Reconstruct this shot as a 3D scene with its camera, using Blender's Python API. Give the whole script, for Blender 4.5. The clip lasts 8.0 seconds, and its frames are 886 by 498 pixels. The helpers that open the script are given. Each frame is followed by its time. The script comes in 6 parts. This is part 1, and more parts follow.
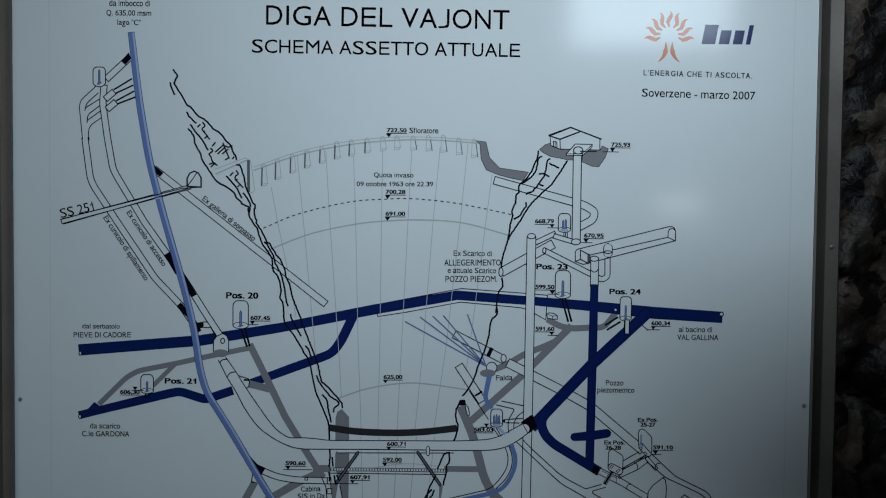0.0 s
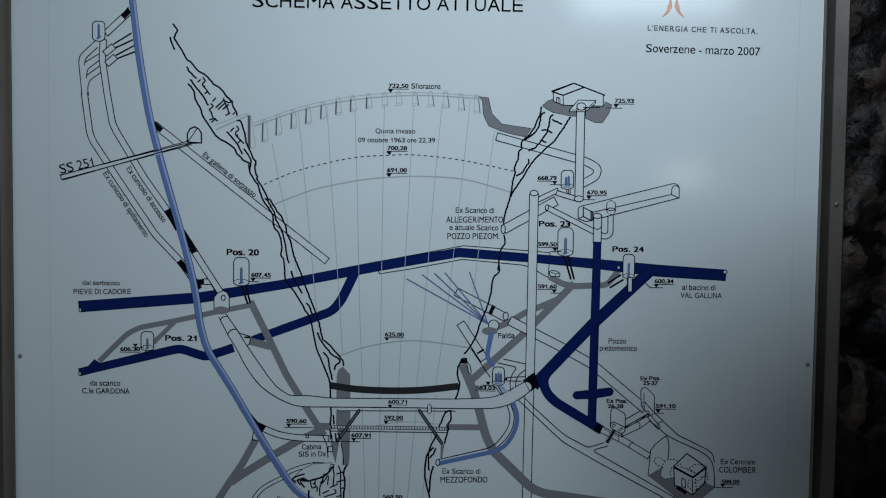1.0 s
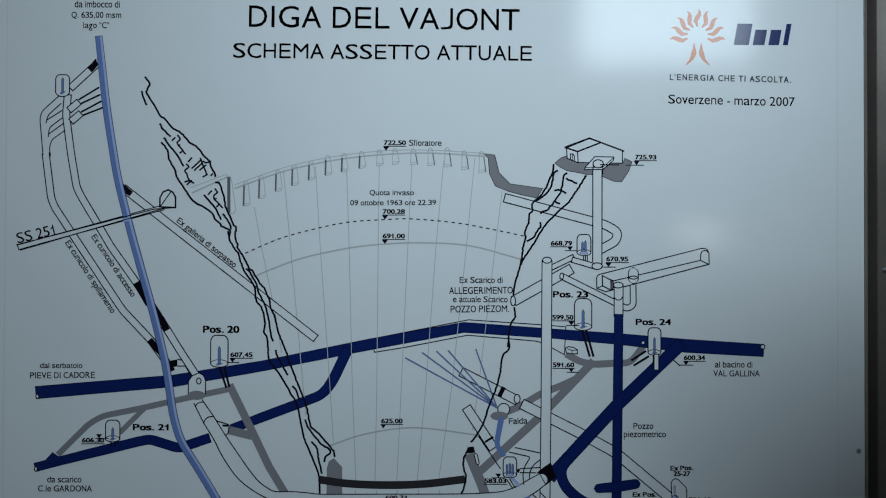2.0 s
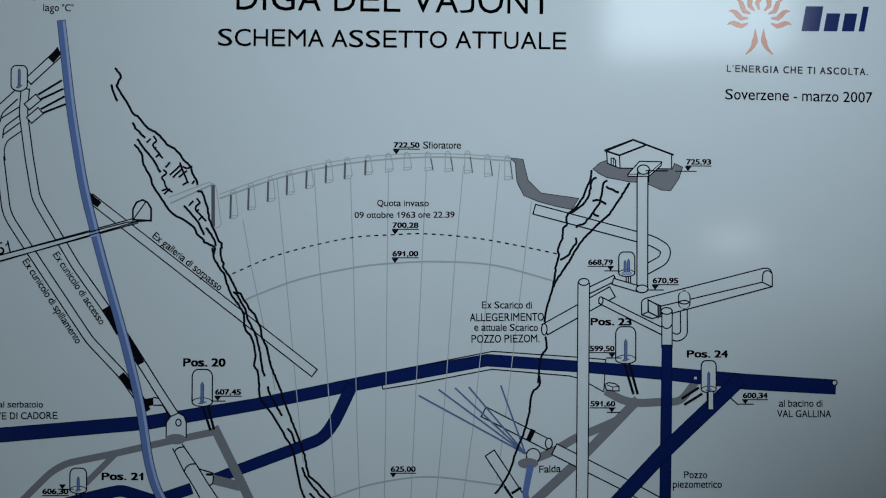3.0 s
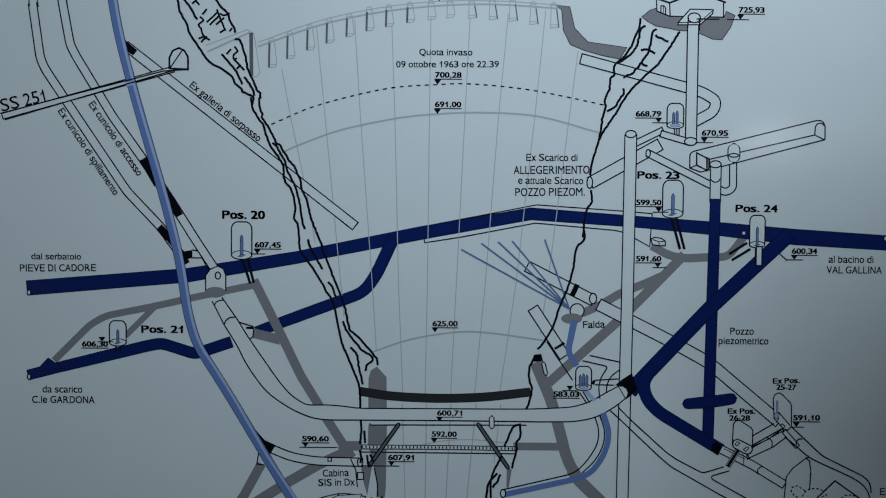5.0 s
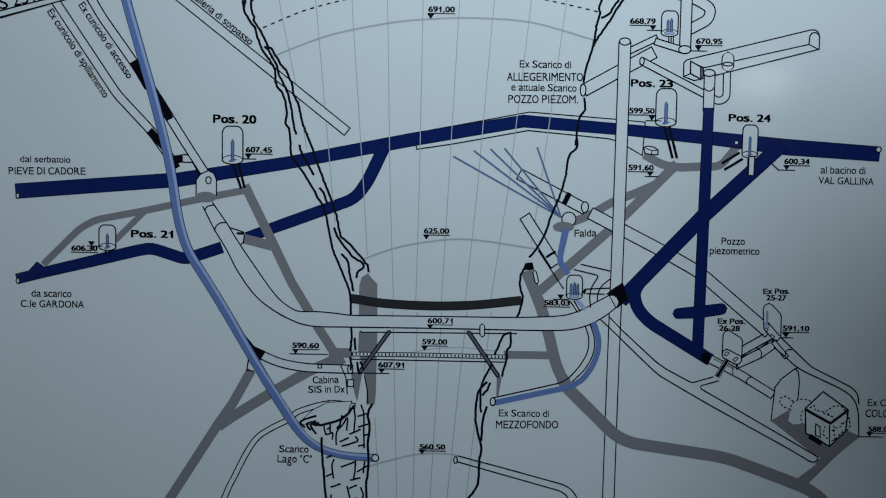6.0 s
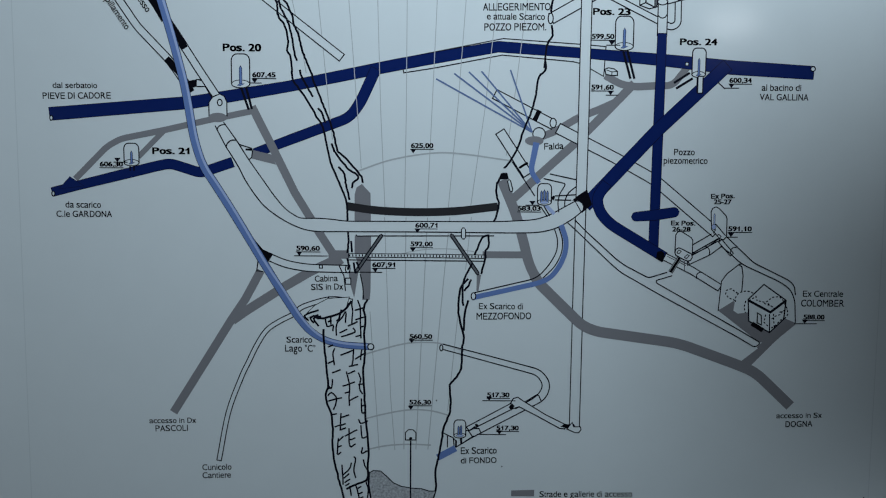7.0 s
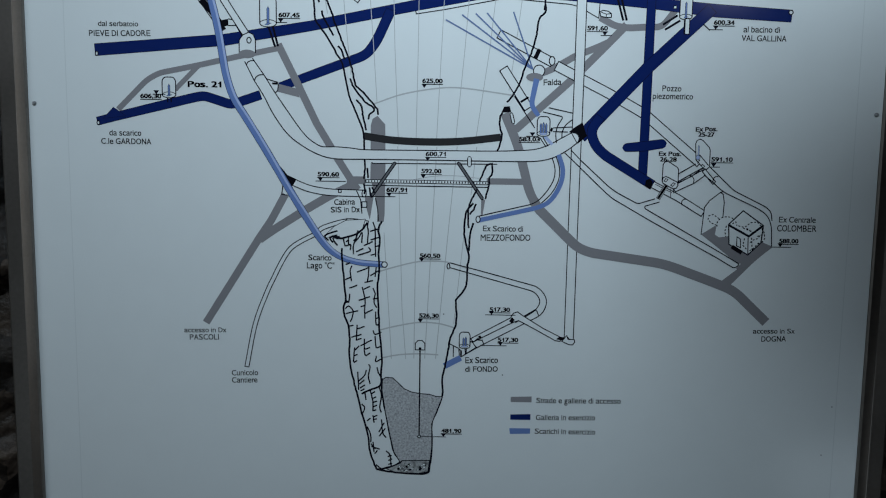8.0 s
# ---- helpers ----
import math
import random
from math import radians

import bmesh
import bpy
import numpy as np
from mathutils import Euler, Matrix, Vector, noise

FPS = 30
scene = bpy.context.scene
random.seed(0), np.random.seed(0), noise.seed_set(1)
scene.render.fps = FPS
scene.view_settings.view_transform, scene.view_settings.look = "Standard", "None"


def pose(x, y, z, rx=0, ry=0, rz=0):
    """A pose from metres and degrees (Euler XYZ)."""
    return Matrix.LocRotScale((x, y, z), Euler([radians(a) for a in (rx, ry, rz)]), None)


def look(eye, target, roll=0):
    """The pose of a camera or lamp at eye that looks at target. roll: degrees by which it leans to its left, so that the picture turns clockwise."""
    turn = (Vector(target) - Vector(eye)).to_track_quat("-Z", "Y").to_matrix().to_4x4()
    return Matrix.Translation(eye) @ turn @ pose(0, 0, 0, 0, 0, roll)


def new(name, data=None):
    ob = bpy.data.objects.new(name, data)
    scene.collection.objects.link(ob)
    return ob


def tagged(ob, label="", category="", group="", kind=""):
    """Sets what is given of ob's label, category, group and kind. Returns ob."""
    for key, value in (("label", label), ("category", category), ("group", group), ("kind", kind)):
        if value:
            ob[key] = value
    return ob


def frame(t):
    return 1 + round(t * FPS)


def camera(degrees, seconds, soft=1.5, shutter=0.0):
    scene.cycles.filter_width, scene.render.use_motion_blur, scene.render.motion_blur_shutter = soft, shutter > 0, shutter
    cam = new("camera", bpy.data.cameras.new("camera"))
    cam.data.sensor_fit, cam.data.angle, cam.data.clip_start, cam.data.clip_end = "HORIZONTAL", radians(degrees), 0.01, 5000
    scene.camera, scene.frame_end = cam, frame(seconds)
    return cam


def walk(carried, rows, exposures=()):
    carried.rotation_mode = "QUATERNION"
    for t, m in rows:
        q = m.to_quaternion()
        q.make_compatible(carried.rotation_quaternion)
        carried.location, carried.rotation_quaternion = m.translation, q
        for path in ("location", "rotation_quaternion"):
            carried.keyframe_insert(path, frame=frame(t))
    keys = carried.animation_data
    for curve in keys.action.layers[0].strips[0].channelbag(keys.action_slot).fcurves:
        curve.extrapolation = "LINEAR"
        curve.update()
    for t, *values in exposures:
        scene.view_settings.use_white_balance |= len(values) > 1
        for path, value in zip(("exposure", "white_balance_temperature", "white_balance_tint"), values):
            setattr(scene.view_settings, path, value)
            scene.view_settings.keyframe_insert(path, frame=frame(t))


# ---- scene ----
cam = camera(51.84, 8.0, soft=1.12)
PATH = [
    (0, (0.031, -1.384, 1.785), (0.048, 0.615, 1.713), 0.6),
    (0.5, (0.041, -1.383, 1.761), (0.055, 0.616, 1.683), 0.6),
    (1, (0.031, -1.377, 1.734), (0.045, 0.621, 1.641), 0.7),
    (1.5, (0.024, -1.362, 1.72), (0.041, 0.638, 1.69), -0.1),
    (2, (0.026, -1.23, 1.754), (0.043, 0.77, 1.781), 0.2),
    (2.2, (0.026, -1.178, 1.768), (0.04, 0.821, 1.792), 0.3),
    (3.3, (-0.001, -1.046, 1.787), (0.016, 0.954, 1.793), 0.2),
    (3.5, (-0.002, -1.047, 1.788), (-0.004, 0.953, 1.785), -0.0),
    (4, (-0.027, -1.041, 1.756), (-0.023, 0.958, 1.739), 0.6),
    (4.5, (-0.031, -1.039, 1.713), (-0.035, 0.96, 1.653), 0.3),
    (4.7, (-0.032, -1.038, 1.697), (-0.038, 0.96, 1.623), 0.4),
    (5.8, (-0.031, -1.035, 1.597), (-0.024, 0.963, 1.483), 0.8),
    (6, (-0.03, -1.038, 1.584), (-0.018, 0.958, 1.458), 1.0),
    (6.5, (-0.012, -1.088, 1.557), (-0.007, 0.904, 1.379), 0.6),
    (7, (-0.012, -1.183, 1.527), (0.002, 0.806, 1.322), 0.4),
    (7.5, (-0.004, -1.262, 1.503), (-0.001, 0.725, 1.271), 0.1),
    (8, (-0.006, -1.311, 1.469), (-0.017, 0.672, 1.212), 0.8),
]
walk(cam, [(t, look(eye, target, roll)) for t, eye, target, roll in PATH],
     exposures=[(0.0, 0.0), (1.0, 0.1), (1.5, 0.14), (2.0, 0.08), (4.0, -0.1), (4.7, 0.05), (6.0, 0.41), (7.0, 0.63), (8.0, 0.87)])

# ---- light: unseen lamps added to match the board's brightness and reflections ----
world = bpy.data.worlds.new("sky")
scene.world = world
world.use_nodes = True
sky = world.node_tree.nodes.new("ShaderNodeTexSky")
sky.sky_type, sky.sun_disc = "NISHITA", False
sky.sun_elevation, sky.sun_rotation = radians(35), radians(200)
world.node_tree.links.new(sky.outputs[0], world.node_tree.nodes["Background"].inputs[0])
world.node_tree.nodes["Background"].inputs[1].default_value = 0.03


def area_lamp(name, eye, target, sx, sy, power, color):
    d = bpy.data.lights.new(name, "AREA")
    d.shape, d.size, d.size_y, d.energy, d.color = "ELLIPSE" if sy < 0.1 else "RECTANGLE", sx, sy, power, color
    ob = new(name, d)
    ob.matrix_world = look(eye, target)
    return ob


COOL_LIGHT = (0.72, 0.88, 1.0)
# unseen key lamp, aimed and narrowed to brighten the board's upper middle
area_lamp("added_key_light", (-0.02, -1.5, 3.0), (0.0, 0, 1.84), 0.4, 0.25, 3.6, COOL_LIGHT).data.spread = radians(72)
# unseen lamp added to light the top right and reflect as a glow there
area_lamp("added_top_right_glow", (0.515, -0.70, 2.275), (0.44, 0, 2.05), 0.36, 0.195, 0.46, COOL_LIGHT).data.spread = radians(90)
# assumed light from the west, lifting the board's left side and rail slopes
area_lamp("added_west_fill", (-1.56, -1.0, 1.7), (-0.2, -0.1, 1.55), 1.1, 1.8, 1.0, COOL_LIGHT).data.spread = radians(110)
# unseen fill whose reflection brightens the lower right of the board
area_lamp("added_low_right_fill", (1.85, -2.04, 0.16), (1.6, 0, 0.5), 1.1, 0.26, 0.8, COOL_LIGHT)
# unseen lamp added so that a small spot reflects in the laminate
area_lamp("added_spot_glow", (0.63, -0.85, 1.82), (0.36, 0, 1.78), 0.12, 0.04, 0.075, (0.9, 0.95, 1.0))

# ---- materials ----


def material(name, color, rough=0.35, metal=0.0, grain=0.0, scale=60.0, bump=0.0, tint=None, coarse=3.0, stones=0.0, spec=0.5):
    m = bpy.data.materials.new(name)
    m.use_nodes = True
    t = m.node_tree
    b = t.nodes["Principled BSDF"]
    b.inputs["Roughness"].default_value, b.inputs["Metallic"].default_value = rough, metal
    b.inputs["Specular IOR Level"].default_value = spec
    b.inputs["Base Color"].default_value = (*color, 1)
    geo = t.nodes.new("ShaderNodeNewGeometry")

    def noise_at(s, detail):
        n = t.nodes.new("ShaderNodeTexNoise")
        n.inputs["Scale"].default_value, n.inputs["Detail"].default_value = s, detail
        t.links.new(geo.outputs["Position"], n.inputs["Vector"])
        return n.outputs["Fac"]

    if grain:
        fine, wide = noise_at(scale, 4), noise_at(coarse, 3)
        mix = t.nodes.new("ShaderNodeMath")
        mix.operation = "MULTIPLY_ADD"
        t.links.new(fine, mix.inputs[0])
        mix.inputs[1].default_value = 0.5
        half = t.nodes.new("ShaderNodeMath")
        half.operation = "MULTIPLY"
        t.links.new(wide, half.inputs[0])
        half.inputs[1].default_value = 0.5
        t.links.new(half.outputs[0], mix.inputs[2])
        ramp = t.nodes.new("ShaderNodeValToRGB")
        ramp.color_ramp.elements[0].position, ramp.color_ramp.elements[1].position = 0.3, 0.7
        low = tint or tuple(c * (1 - grain) for c in color)
        ramp.color_ramp.elements[0].color, ramp.color_ramp.elements[1].color = (*low, 1), (*color, 1)
        t.links.new(mix.outputs[0], ramp.inputs[0])
        t.links.new(ramp.outputs[0], b.inputs["Base Color"])
        if stones:
            vo, hue = t.nodes.new("ShaderNodeTexVoronoi"), t.nodes.new("ShaderNodeMix")
            vo.inputs["Scale"].default_value = stones
            t.links.new(geo.outputs["Position"], vo.inputs["Vector"])
            grey = t.nodes.new("ShaderNodeValToRGB")
            grey.color_ramp.elements[0].color, grey.color_ramp.elements[1].color = (0.05, 0.042, 0.036, 1), (1.0, 0.95, 0.9, 1)
            grey.color_ramp.elements[0].position = 0.35
            t.links.new(vo.outputs["Color"], grey.inputs[0])
            hue.data_type, hue.blend_type = "RGBA", "MULTIPLY"
            hue.inputs["Factor"].default_value = 1.0
            t.links.new(ramp.outputs[0], hue.inputs["A"])
            t.links.new(grey.outputs[0], hue.inputs["B"])
            t.links.new(hue.outputs["Result"], b.inputs["Base Color"])
        r = t.nodes.new("ShaderNodeMapRange")
        r.inputs["To Min"].default_value, r.inputs["To Max"].default_value = rough * 0.85, min(1, rough * 1.2)
        t.links.new(wide, r.inputs["Value"])
        t.links.new(r.outputs[0], b.inputs["Roughness"])
        if bump:
            bp = t.nodes.new("ShaderNodeBump")
            bp.inputs["Strength"].default_value, bp.inputs["Distance"].default_value = bump, 0.01
            t.links.new(mix.outputs[0], bp.inputs["Height"])
            t.links.new(bp.outputs[0], b.inputs["Normal"])
    return m


GLOSS = 0.16
WHITE = material("white_laminate", (0.72, 0.76, 0.77), GLOSS, grain=0.035, scale=25, coarse=2.2)
INK = material("black_print", (0.008, 0.008, 0.014), GLOSS, spec=0.33)
BLACK = material("solid_black_print", (0.005, 0.005, 0.008), GLOSS, spec=0.32)
CHAR = material("charcoal_print", (0.032, 0.031, 0.034), GLOSS, grain=0.1)
ROAD = material("grey_print", (0.235, 0.23, 0.245), GLOSS, grain=0.05)
GREY = material("dark_grey_print", (0.13, 0.135, 0.145), GLOSS, grain=0.05)
PALE = material("pale_grey_print", (0.46, 0.48, 0.49), GLOSS, grain=0.05)
NAVY = material("navy_print", (0.006, 0.018, 0.115), GLOSS, grain=0.08)
BLUE = material("blue_print", (0.14, 0.22, 0.47), GLOSS, grain=0.05)
PALEBLUE = material("pale_blue_print", (0.38, 0.46, 0.70), GLOSS, grain=0.05)
SPRING = material("steel_blue_print", (0.13, 0.19, 0.36), GLOSS, grain=0.05)
SLATE = material("slate_print", (0.07, 0.1, 0.24), GLOSS, grain=0.05)
ORANGE = material("orange_print", (0.62, 0.22, 0.11), GLOSS, grain=0.05)
SAND = material("sand_stipple_print", (0.62, 0.64, 0.66), GLOSS, grain=0.6, scale=400, tint=(0.2, 0.2, 0.21), coarse=330)
GRAVEL = material("gravel_stipple_print", (0.62, 0.64, 0.64), GLOSS, grain=0.9, scale=150, tint=(0.04, 0.04, 0.045), coarse=110)
SEAM = material("film_edge", (0.60, 0.64, 0.65), 0.3, grain=0.03)
ALUMINIUM = material("aluminium", (0.29, 0.258, 0.232), 0.33, 0.85, grain=0.2, scale=180, coarse=9)
STEEL = material("screw_steel", (0.40, 0.41, 0.42), 0.4, 0.8, grain=0.3, scale=300)
ROCK = material("gallery_rock", (0.135, 0.105, 0.085), 0.55, grain=0.8, scale=75, bump=0.9, tint=(0.022, 0.016, 0.012), coarse=23, stones=21, spec=0.35)
CONCRETE = material("damp_concrete", (0.16, 0.155, 0.15), 0.8, grain=0.4, scale=30, bump=0.4, coarse=2)
HOUSING_GREY = material("grey_added_housing", (0.32, 0.33, 0.33), 0.5, grain=0.15, scale=90)

# ---- gallery: rock wall, floor, vault and ends ----


def mesh_object(name, verts, faces, mats, slots=None, smooth=False):
    me = bpy.data.meshes.new(name)
    me.from_pydata([tuple(v) for v in verts], [], faces)
    for m in mats if isinstance(mats, (list, tuple)) else [mats]:
        me.materials.append(m)
    if slots:
        me.polygons.foreach_set("material_index", slots)
    if smooth:
        me.polygons.foreach_set("use_smooth", [True] * len(me.polygons))
    me.update()
    return new(name, me)


def box(name, lo, hi, mat):
    (a, b, c), (d, e, f) = lo, hi
    v = [(a, b, c), (d, b, c), (d, e, c), (a, e, c), (a, b, f), (d, b, f), (d, e, f), (a, e, f)]
    q = [(3, 2, 1, 0), (4, 5, 6, 7), (0, 1, 5, 4), (1, 2, 6, 5), (2, 3, 7, 6), (3, 0, 4, 7)]
    return mesh_object(name, v, q, mat)


def rock_sheet(name, x0, x1, z0, z1, y, step, depth, mat):
    nx, nz = round((x1 - x0) / step), round((z1 - z0) / step)
    verts, faces = [], []
    for j in range(nz + 1):
        for i in range(nx + 1):
            x, z = x0 + (x1 - x0) * i / nx, z0 + (z1 - z0) * j / nz
            p = Vector((x, z, 3.7))
            q = Vector((x * 1.3, z, 0.4)) + 0.02 * noise.noise_vector(p * 9)
            d = 0.3 * noise.noise(p * 3.1) + 0.07 * noise.noise(p * 41)
            for size, part_of in ((9.0, 0.5), (21.0, 0.2)):
                near, at = noise.voronoi(q * size)
                turn = noise.cell_vector(at[0] * 91.7)
                d += part_of * (turn.z + 1.6 * (turn - Vector((0.5, 0.5, 0.5))).dot(q * size - at[0]) - 0.5 * max(0, 1 - (near[1] - near[0]) * 7))
            verts.append((x, y - depth * d, z))
    for j in range(nz):
        for i in range(nx):
            a = j * (nx + 1) + i
            faces.append((a, a + 1, a + nx + 2, a + nx + 1))
    return mesh_object(name, verts, faces, mat, smooth=True)


def shade_block(name, x0, x1, y0, y1, z0, z1, mat):
    """A rough beam or rib, added out of sight to cast shade."""
    bm = bmesh.new()
    bmesh.ops.create_cube(bm, size=1.0)
    bmesh.ops.subdivide_edges(bm, edges=bm.edges[:], cuts=8, use_grid_fill=True)
    for v in bm.verts:
        v.co = Vector((x0 + (x1 - x0) * (v.co.x + 0.5), y0 + (y1 - y0) * (v.co.y + 0.5), z0 + (z1 - z0) * (v.co.z + 0.5)))
        v.co += 0.02 * noise.noise_vector(v.co * 6)
    me = bpy.data.meshes.new(name)
    bm.to_mesh(me)
    bm.free()
    me.materials.append(mat)
    return new(name, me)


tagged(rock_sheet("wall_north", -1.6, 2.55, 0.0, 3.2, 0.09, 0.0125, 0.07, ROCK), "rough dark brown rock wall of the gallery behind the board", "wall", kind="structure")
tagged(box("floor", (-1.7, -2.3, -0.1), (2.6, 0.3, 0.0), CONCRETE), "damp grey concrete gallery floor", "floor", kind="structure")
def holed(name, lo, hi, axis, a, b, mat):
    """A slab with a rectangular opening from a to b through its thickness along the axis."""
    u, w = [k for k in range(3) if k != axis]
    (u0, w0), (u1, w1) = a, b
    verts, faces = [], []
    for p0, p1, q0, q1 in ((lo[u], u0, lo[w], hi[w]), (u1, hi[u], lo[w], hi[w]), (u0, u1, lo[w], w0), (u0, u1, w1, hi[w])):
        low, high = [0.0] * 3, [0.0] * 3
        low[axis], high[axis], low[u], high[u], low[w], high[w] = lo[axis], hi[axis], p0, p1, q0, q1
        n = len(verts)
        verts += [((low, high)[i][0], (low, high)[j][1], (low, high)[k][2]) for k in (0, 1) for j in (0, 1) for i in (0, 1)]
        faces += [tuple(n + i for i in q) for q in ((0, 2, 3, 1), (4, 5, 7, 6), (0, 1, 5, 4), (2, 6, 7, 3), (0, 4, 6, 2), (1, 3, 7, 5))]
    return mesh_object(name, verts, faces, mat)


# the ceiling's hole is made up to go with the key lamp
tagged(holed("ceiling", (-1.7, -2.3, 3.2), (2.6, 0.3, 3.3), 2, (-0.25, -1.68), (0.25, -1.36), ROCK), "dark rock ceiling with a hole added over the key light", "ceiling", kind="structure")
# the west opening is made up to hold that fill lamp
tagged(holed("wall_west", (-1.7, -2.3, 0), (-1.6, 0.3, 3.2), 0, (-1.6, 0.6), (-0.4, 2.7), ROCK), "dark rock end wall with an opening added for the west fill", "wall", kind="structure")
tagged(box("wall_east", (2.5, -2.3, 0), (2.6, 0.3, 3.2), ROCK), "dark rock end wall of the gallery", "wall", kind="structure")
# low opening in the south wall is added only for the fill behind it
tagged(holed("wall_south", (-1.7, -2.2, 0), (2.6, -2.05, 3.2), 1, (1.3, 0.02), (2.4, 0.3), ROCK), "dark rock wall with a low opening added for a fill lamp", "wall", kind="structure")

# made-up beam above the view, blocking the key lamp from the board's lower right
tagged(shade_block("beam", 0.19, 2.52, -0.92, -0.78, 2.19, 2.32, CONCRETE), "added unseen concrete beam that shades the lower right of the board", "beam", kind="structure")


def added_housing(name, x, z, y, w, h, d, label):
    """A shallow housing with rounded edges, added out of sight behind a lamp."""
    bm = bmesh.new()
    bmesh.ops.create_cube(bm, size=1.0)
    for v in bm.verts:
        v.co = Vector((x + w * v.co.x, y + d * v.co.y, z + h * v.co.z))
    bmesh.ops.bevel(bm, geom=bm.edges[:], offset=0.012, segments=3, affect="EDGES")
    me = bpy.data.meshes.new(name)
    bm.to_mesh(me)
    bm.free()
    me.materials.append(HOUSING_GREY)
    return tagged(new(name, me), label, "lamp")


# made-up fixtures, never in view: housings for the two glow lamps and a cord
added_housing("top_right_glow_housing", 0.515, 2.255, -0.768, 0.34, 0.11, 0.06, "grey housing added unseen behind the top right glow")
spot_housing = added_housing("spot_glow_housing", 0.63, 1.82, -0.885, 0.09, 0.06, 0.05, "small grey housing added unseen behind the spot glow")
added_cord = box("added_cord", (0.627, -0.888, 1.845), (0.633, -0.882, 2.21), HOUSING_GREY)
added_cord.parent = spot_housing

# ---- the information board ----
board = tagged(new("information_board"), "white laminated board with printed dam diagram in aluminium frame", "sign")
board.location = (0, 0, 0.85)
MID = 0.65          # the drawing's origin over the board's foot
HALF, LOW, HIGH = 0.607, -0.66, 0.66


PRINTS = []


def part(name, verts, faces, mats, parent, label="", slots=None, smooth=False):
    ob = mesh_object(name, verts, faces, mats, slots, smooth)
    ob.parent = parent
    if parent.name == "panel":
        PRINTS.append(ob)
    return tagged(ob, label)


def slab(x0, x1, y0, y1, z0, z1):
    v = [(x, y, z) for z in (z0, z1) for x, y in ((x0, y0), (x1, y0), (x1, y1), (x0, y1))]
    return v, [(3, 2, 1, 0), (4, 5, 6, 7), (0, 1, 5, 4), (1, 2, 6, 5), (2, 3, 7, 6), (3, 0, 4, 7)]


v, f = slab(-HALF, HALF, 0, 0.006, LOW, HIGH)
panel = part("panel", v, f, WHITE, board, "white glossy laminated panel with black, navy and grey print")
panel.location = (0, 0, MID)


def rail(horizontal, sign):
    """A coved aluminium rail: a lip round the panel, a valley and an outer slope."""
    prof = [(0.0004, 0.012), (0.0004, -0.003), (0.002, -0.006), (0.0185, 0.002), (0.0195, 0.002), (0.035, -0.008), (0.0375, -0.006), (0.038, -0.003), (0.038, 0.03), (0.02, 0.03)]
    n = len(prof)
    edge = HIGH if horizontal else HALF
    run = HALF if horizontal else HIGH
    verts = []
    for s in (-1, 1):
        for d, y in prof:
            a, b = sign * (edge + d), s * (run + d)
            verts.append((b, y, a) if horizontal else (a, y, b))
    faces = [(i, (i + 1) % n, n + (i + 1) % n, n + i) for i in range(n)] + [tuple(range(n)), tuple(range(2 * n - 1, n - 1, -1))]
    ob = part("frame_rail", verts, faces, ALUMINIUM, board)
    ob.location = (0, 0, MID)


for horizontal in (False, True):
    for sign in (-1, 1):
        rail(horizontal, sign)


for x in (-0.45, 0.45):
    for z in (-0.5, 0.5):
        v, f = slab(x - 0.02, x + 0.02, 0.006, 0.1, z - 0.02, z + 0.02)
        part("wall_bracket", v, f, ALUMINIUM, board).location = (0, 0, MID)


def screw(name, x, z, y, r, parent):
    """A domed screw head with a cross slot."""
    n = 16
    verts, faces = [], []
    for k, (rr, h) in enumerate(((1.0, 0.0), (0.96, 0.35), (0.7, 0.62), (0.34, 0.7))):
        verts += [(x + r * rr * math.cos(2 * math.pi * i / n), y - r * h, z + r * rr * math.sin(2 * math.pi * i / n)) for i in range(n)]
    verts.append((x, y - r * 0.35, z))
    for k in range(3):
        faces += [(k * n + i, k * n + (i + 1) % n, (k + 1) * n + (i + 1) % n, (k + 1) * n + i) for i in range(n)]
    faces += [(3 * n + i, 3 * n + (i + 1) % n, 4 * n) for i in range(n)]
    ob = part(name, verts, faces, STEEL, parent, "small domed steel screw")
    ob.location = (0, 0, MID)


for x in (-0.6, 0.6):
    for z in (-0.638, 0.0, 0.638):
        screw("screw", x * 0.998, z, 0.0, 0.0032, board)
screw("rivet", 0.6325, 0.245, -0.0055, 0.0028, board)

# ---- the printed drawing, in millimetres from the middle of the panel; each print lies a hair above the one before ----
LAYER = [0.0001]


def lift():
    LAYER[0] += 0.000002
    return -LAYER[0]


def rounded(p, r):
    """The polyline with its corners rounded to the radius r."""
    out = [Vector(p[0])]
    for a, b, c in zip(p, p[1:], p[2:]):
        a, b, c = Vector(a), Vector(b), Vector(c)
        u, w = a - b, c - b
        d = min(r, u.length * 0.48, w.length * 0.48)
        s, e = b + u.normalized() * d, b + w.normalized() * d
        out += [s * (1 - k) ** 2 + b * (2 * k * (1 - k)) + e * k * k for k in (0, 0.17, 0.33, 0.5, 0.67, 0.83, 1)]
    return out + [Vector(p[-1])]


def flowing(p, n):
    """A smooth curve through the points, n steps to each stretch."""
    p = [Vector(q) for q in p]
    q = [p[0] * 2 - p[1]] + p + [p[-1] * 2 - p[-2]]
    out = []
    for a, b, c, d in zip(q, q[1:], q[2:], q[3:]):
        for k in range(n):
            s = k / n
            out.append(0.5 * (2 * b + (c - a) * s + (2 * a - 5 * b + 4 * c - d) * s * s + (3 * b - a - 3 * c + d) * s ** 3))
    return out + [p[-1]]


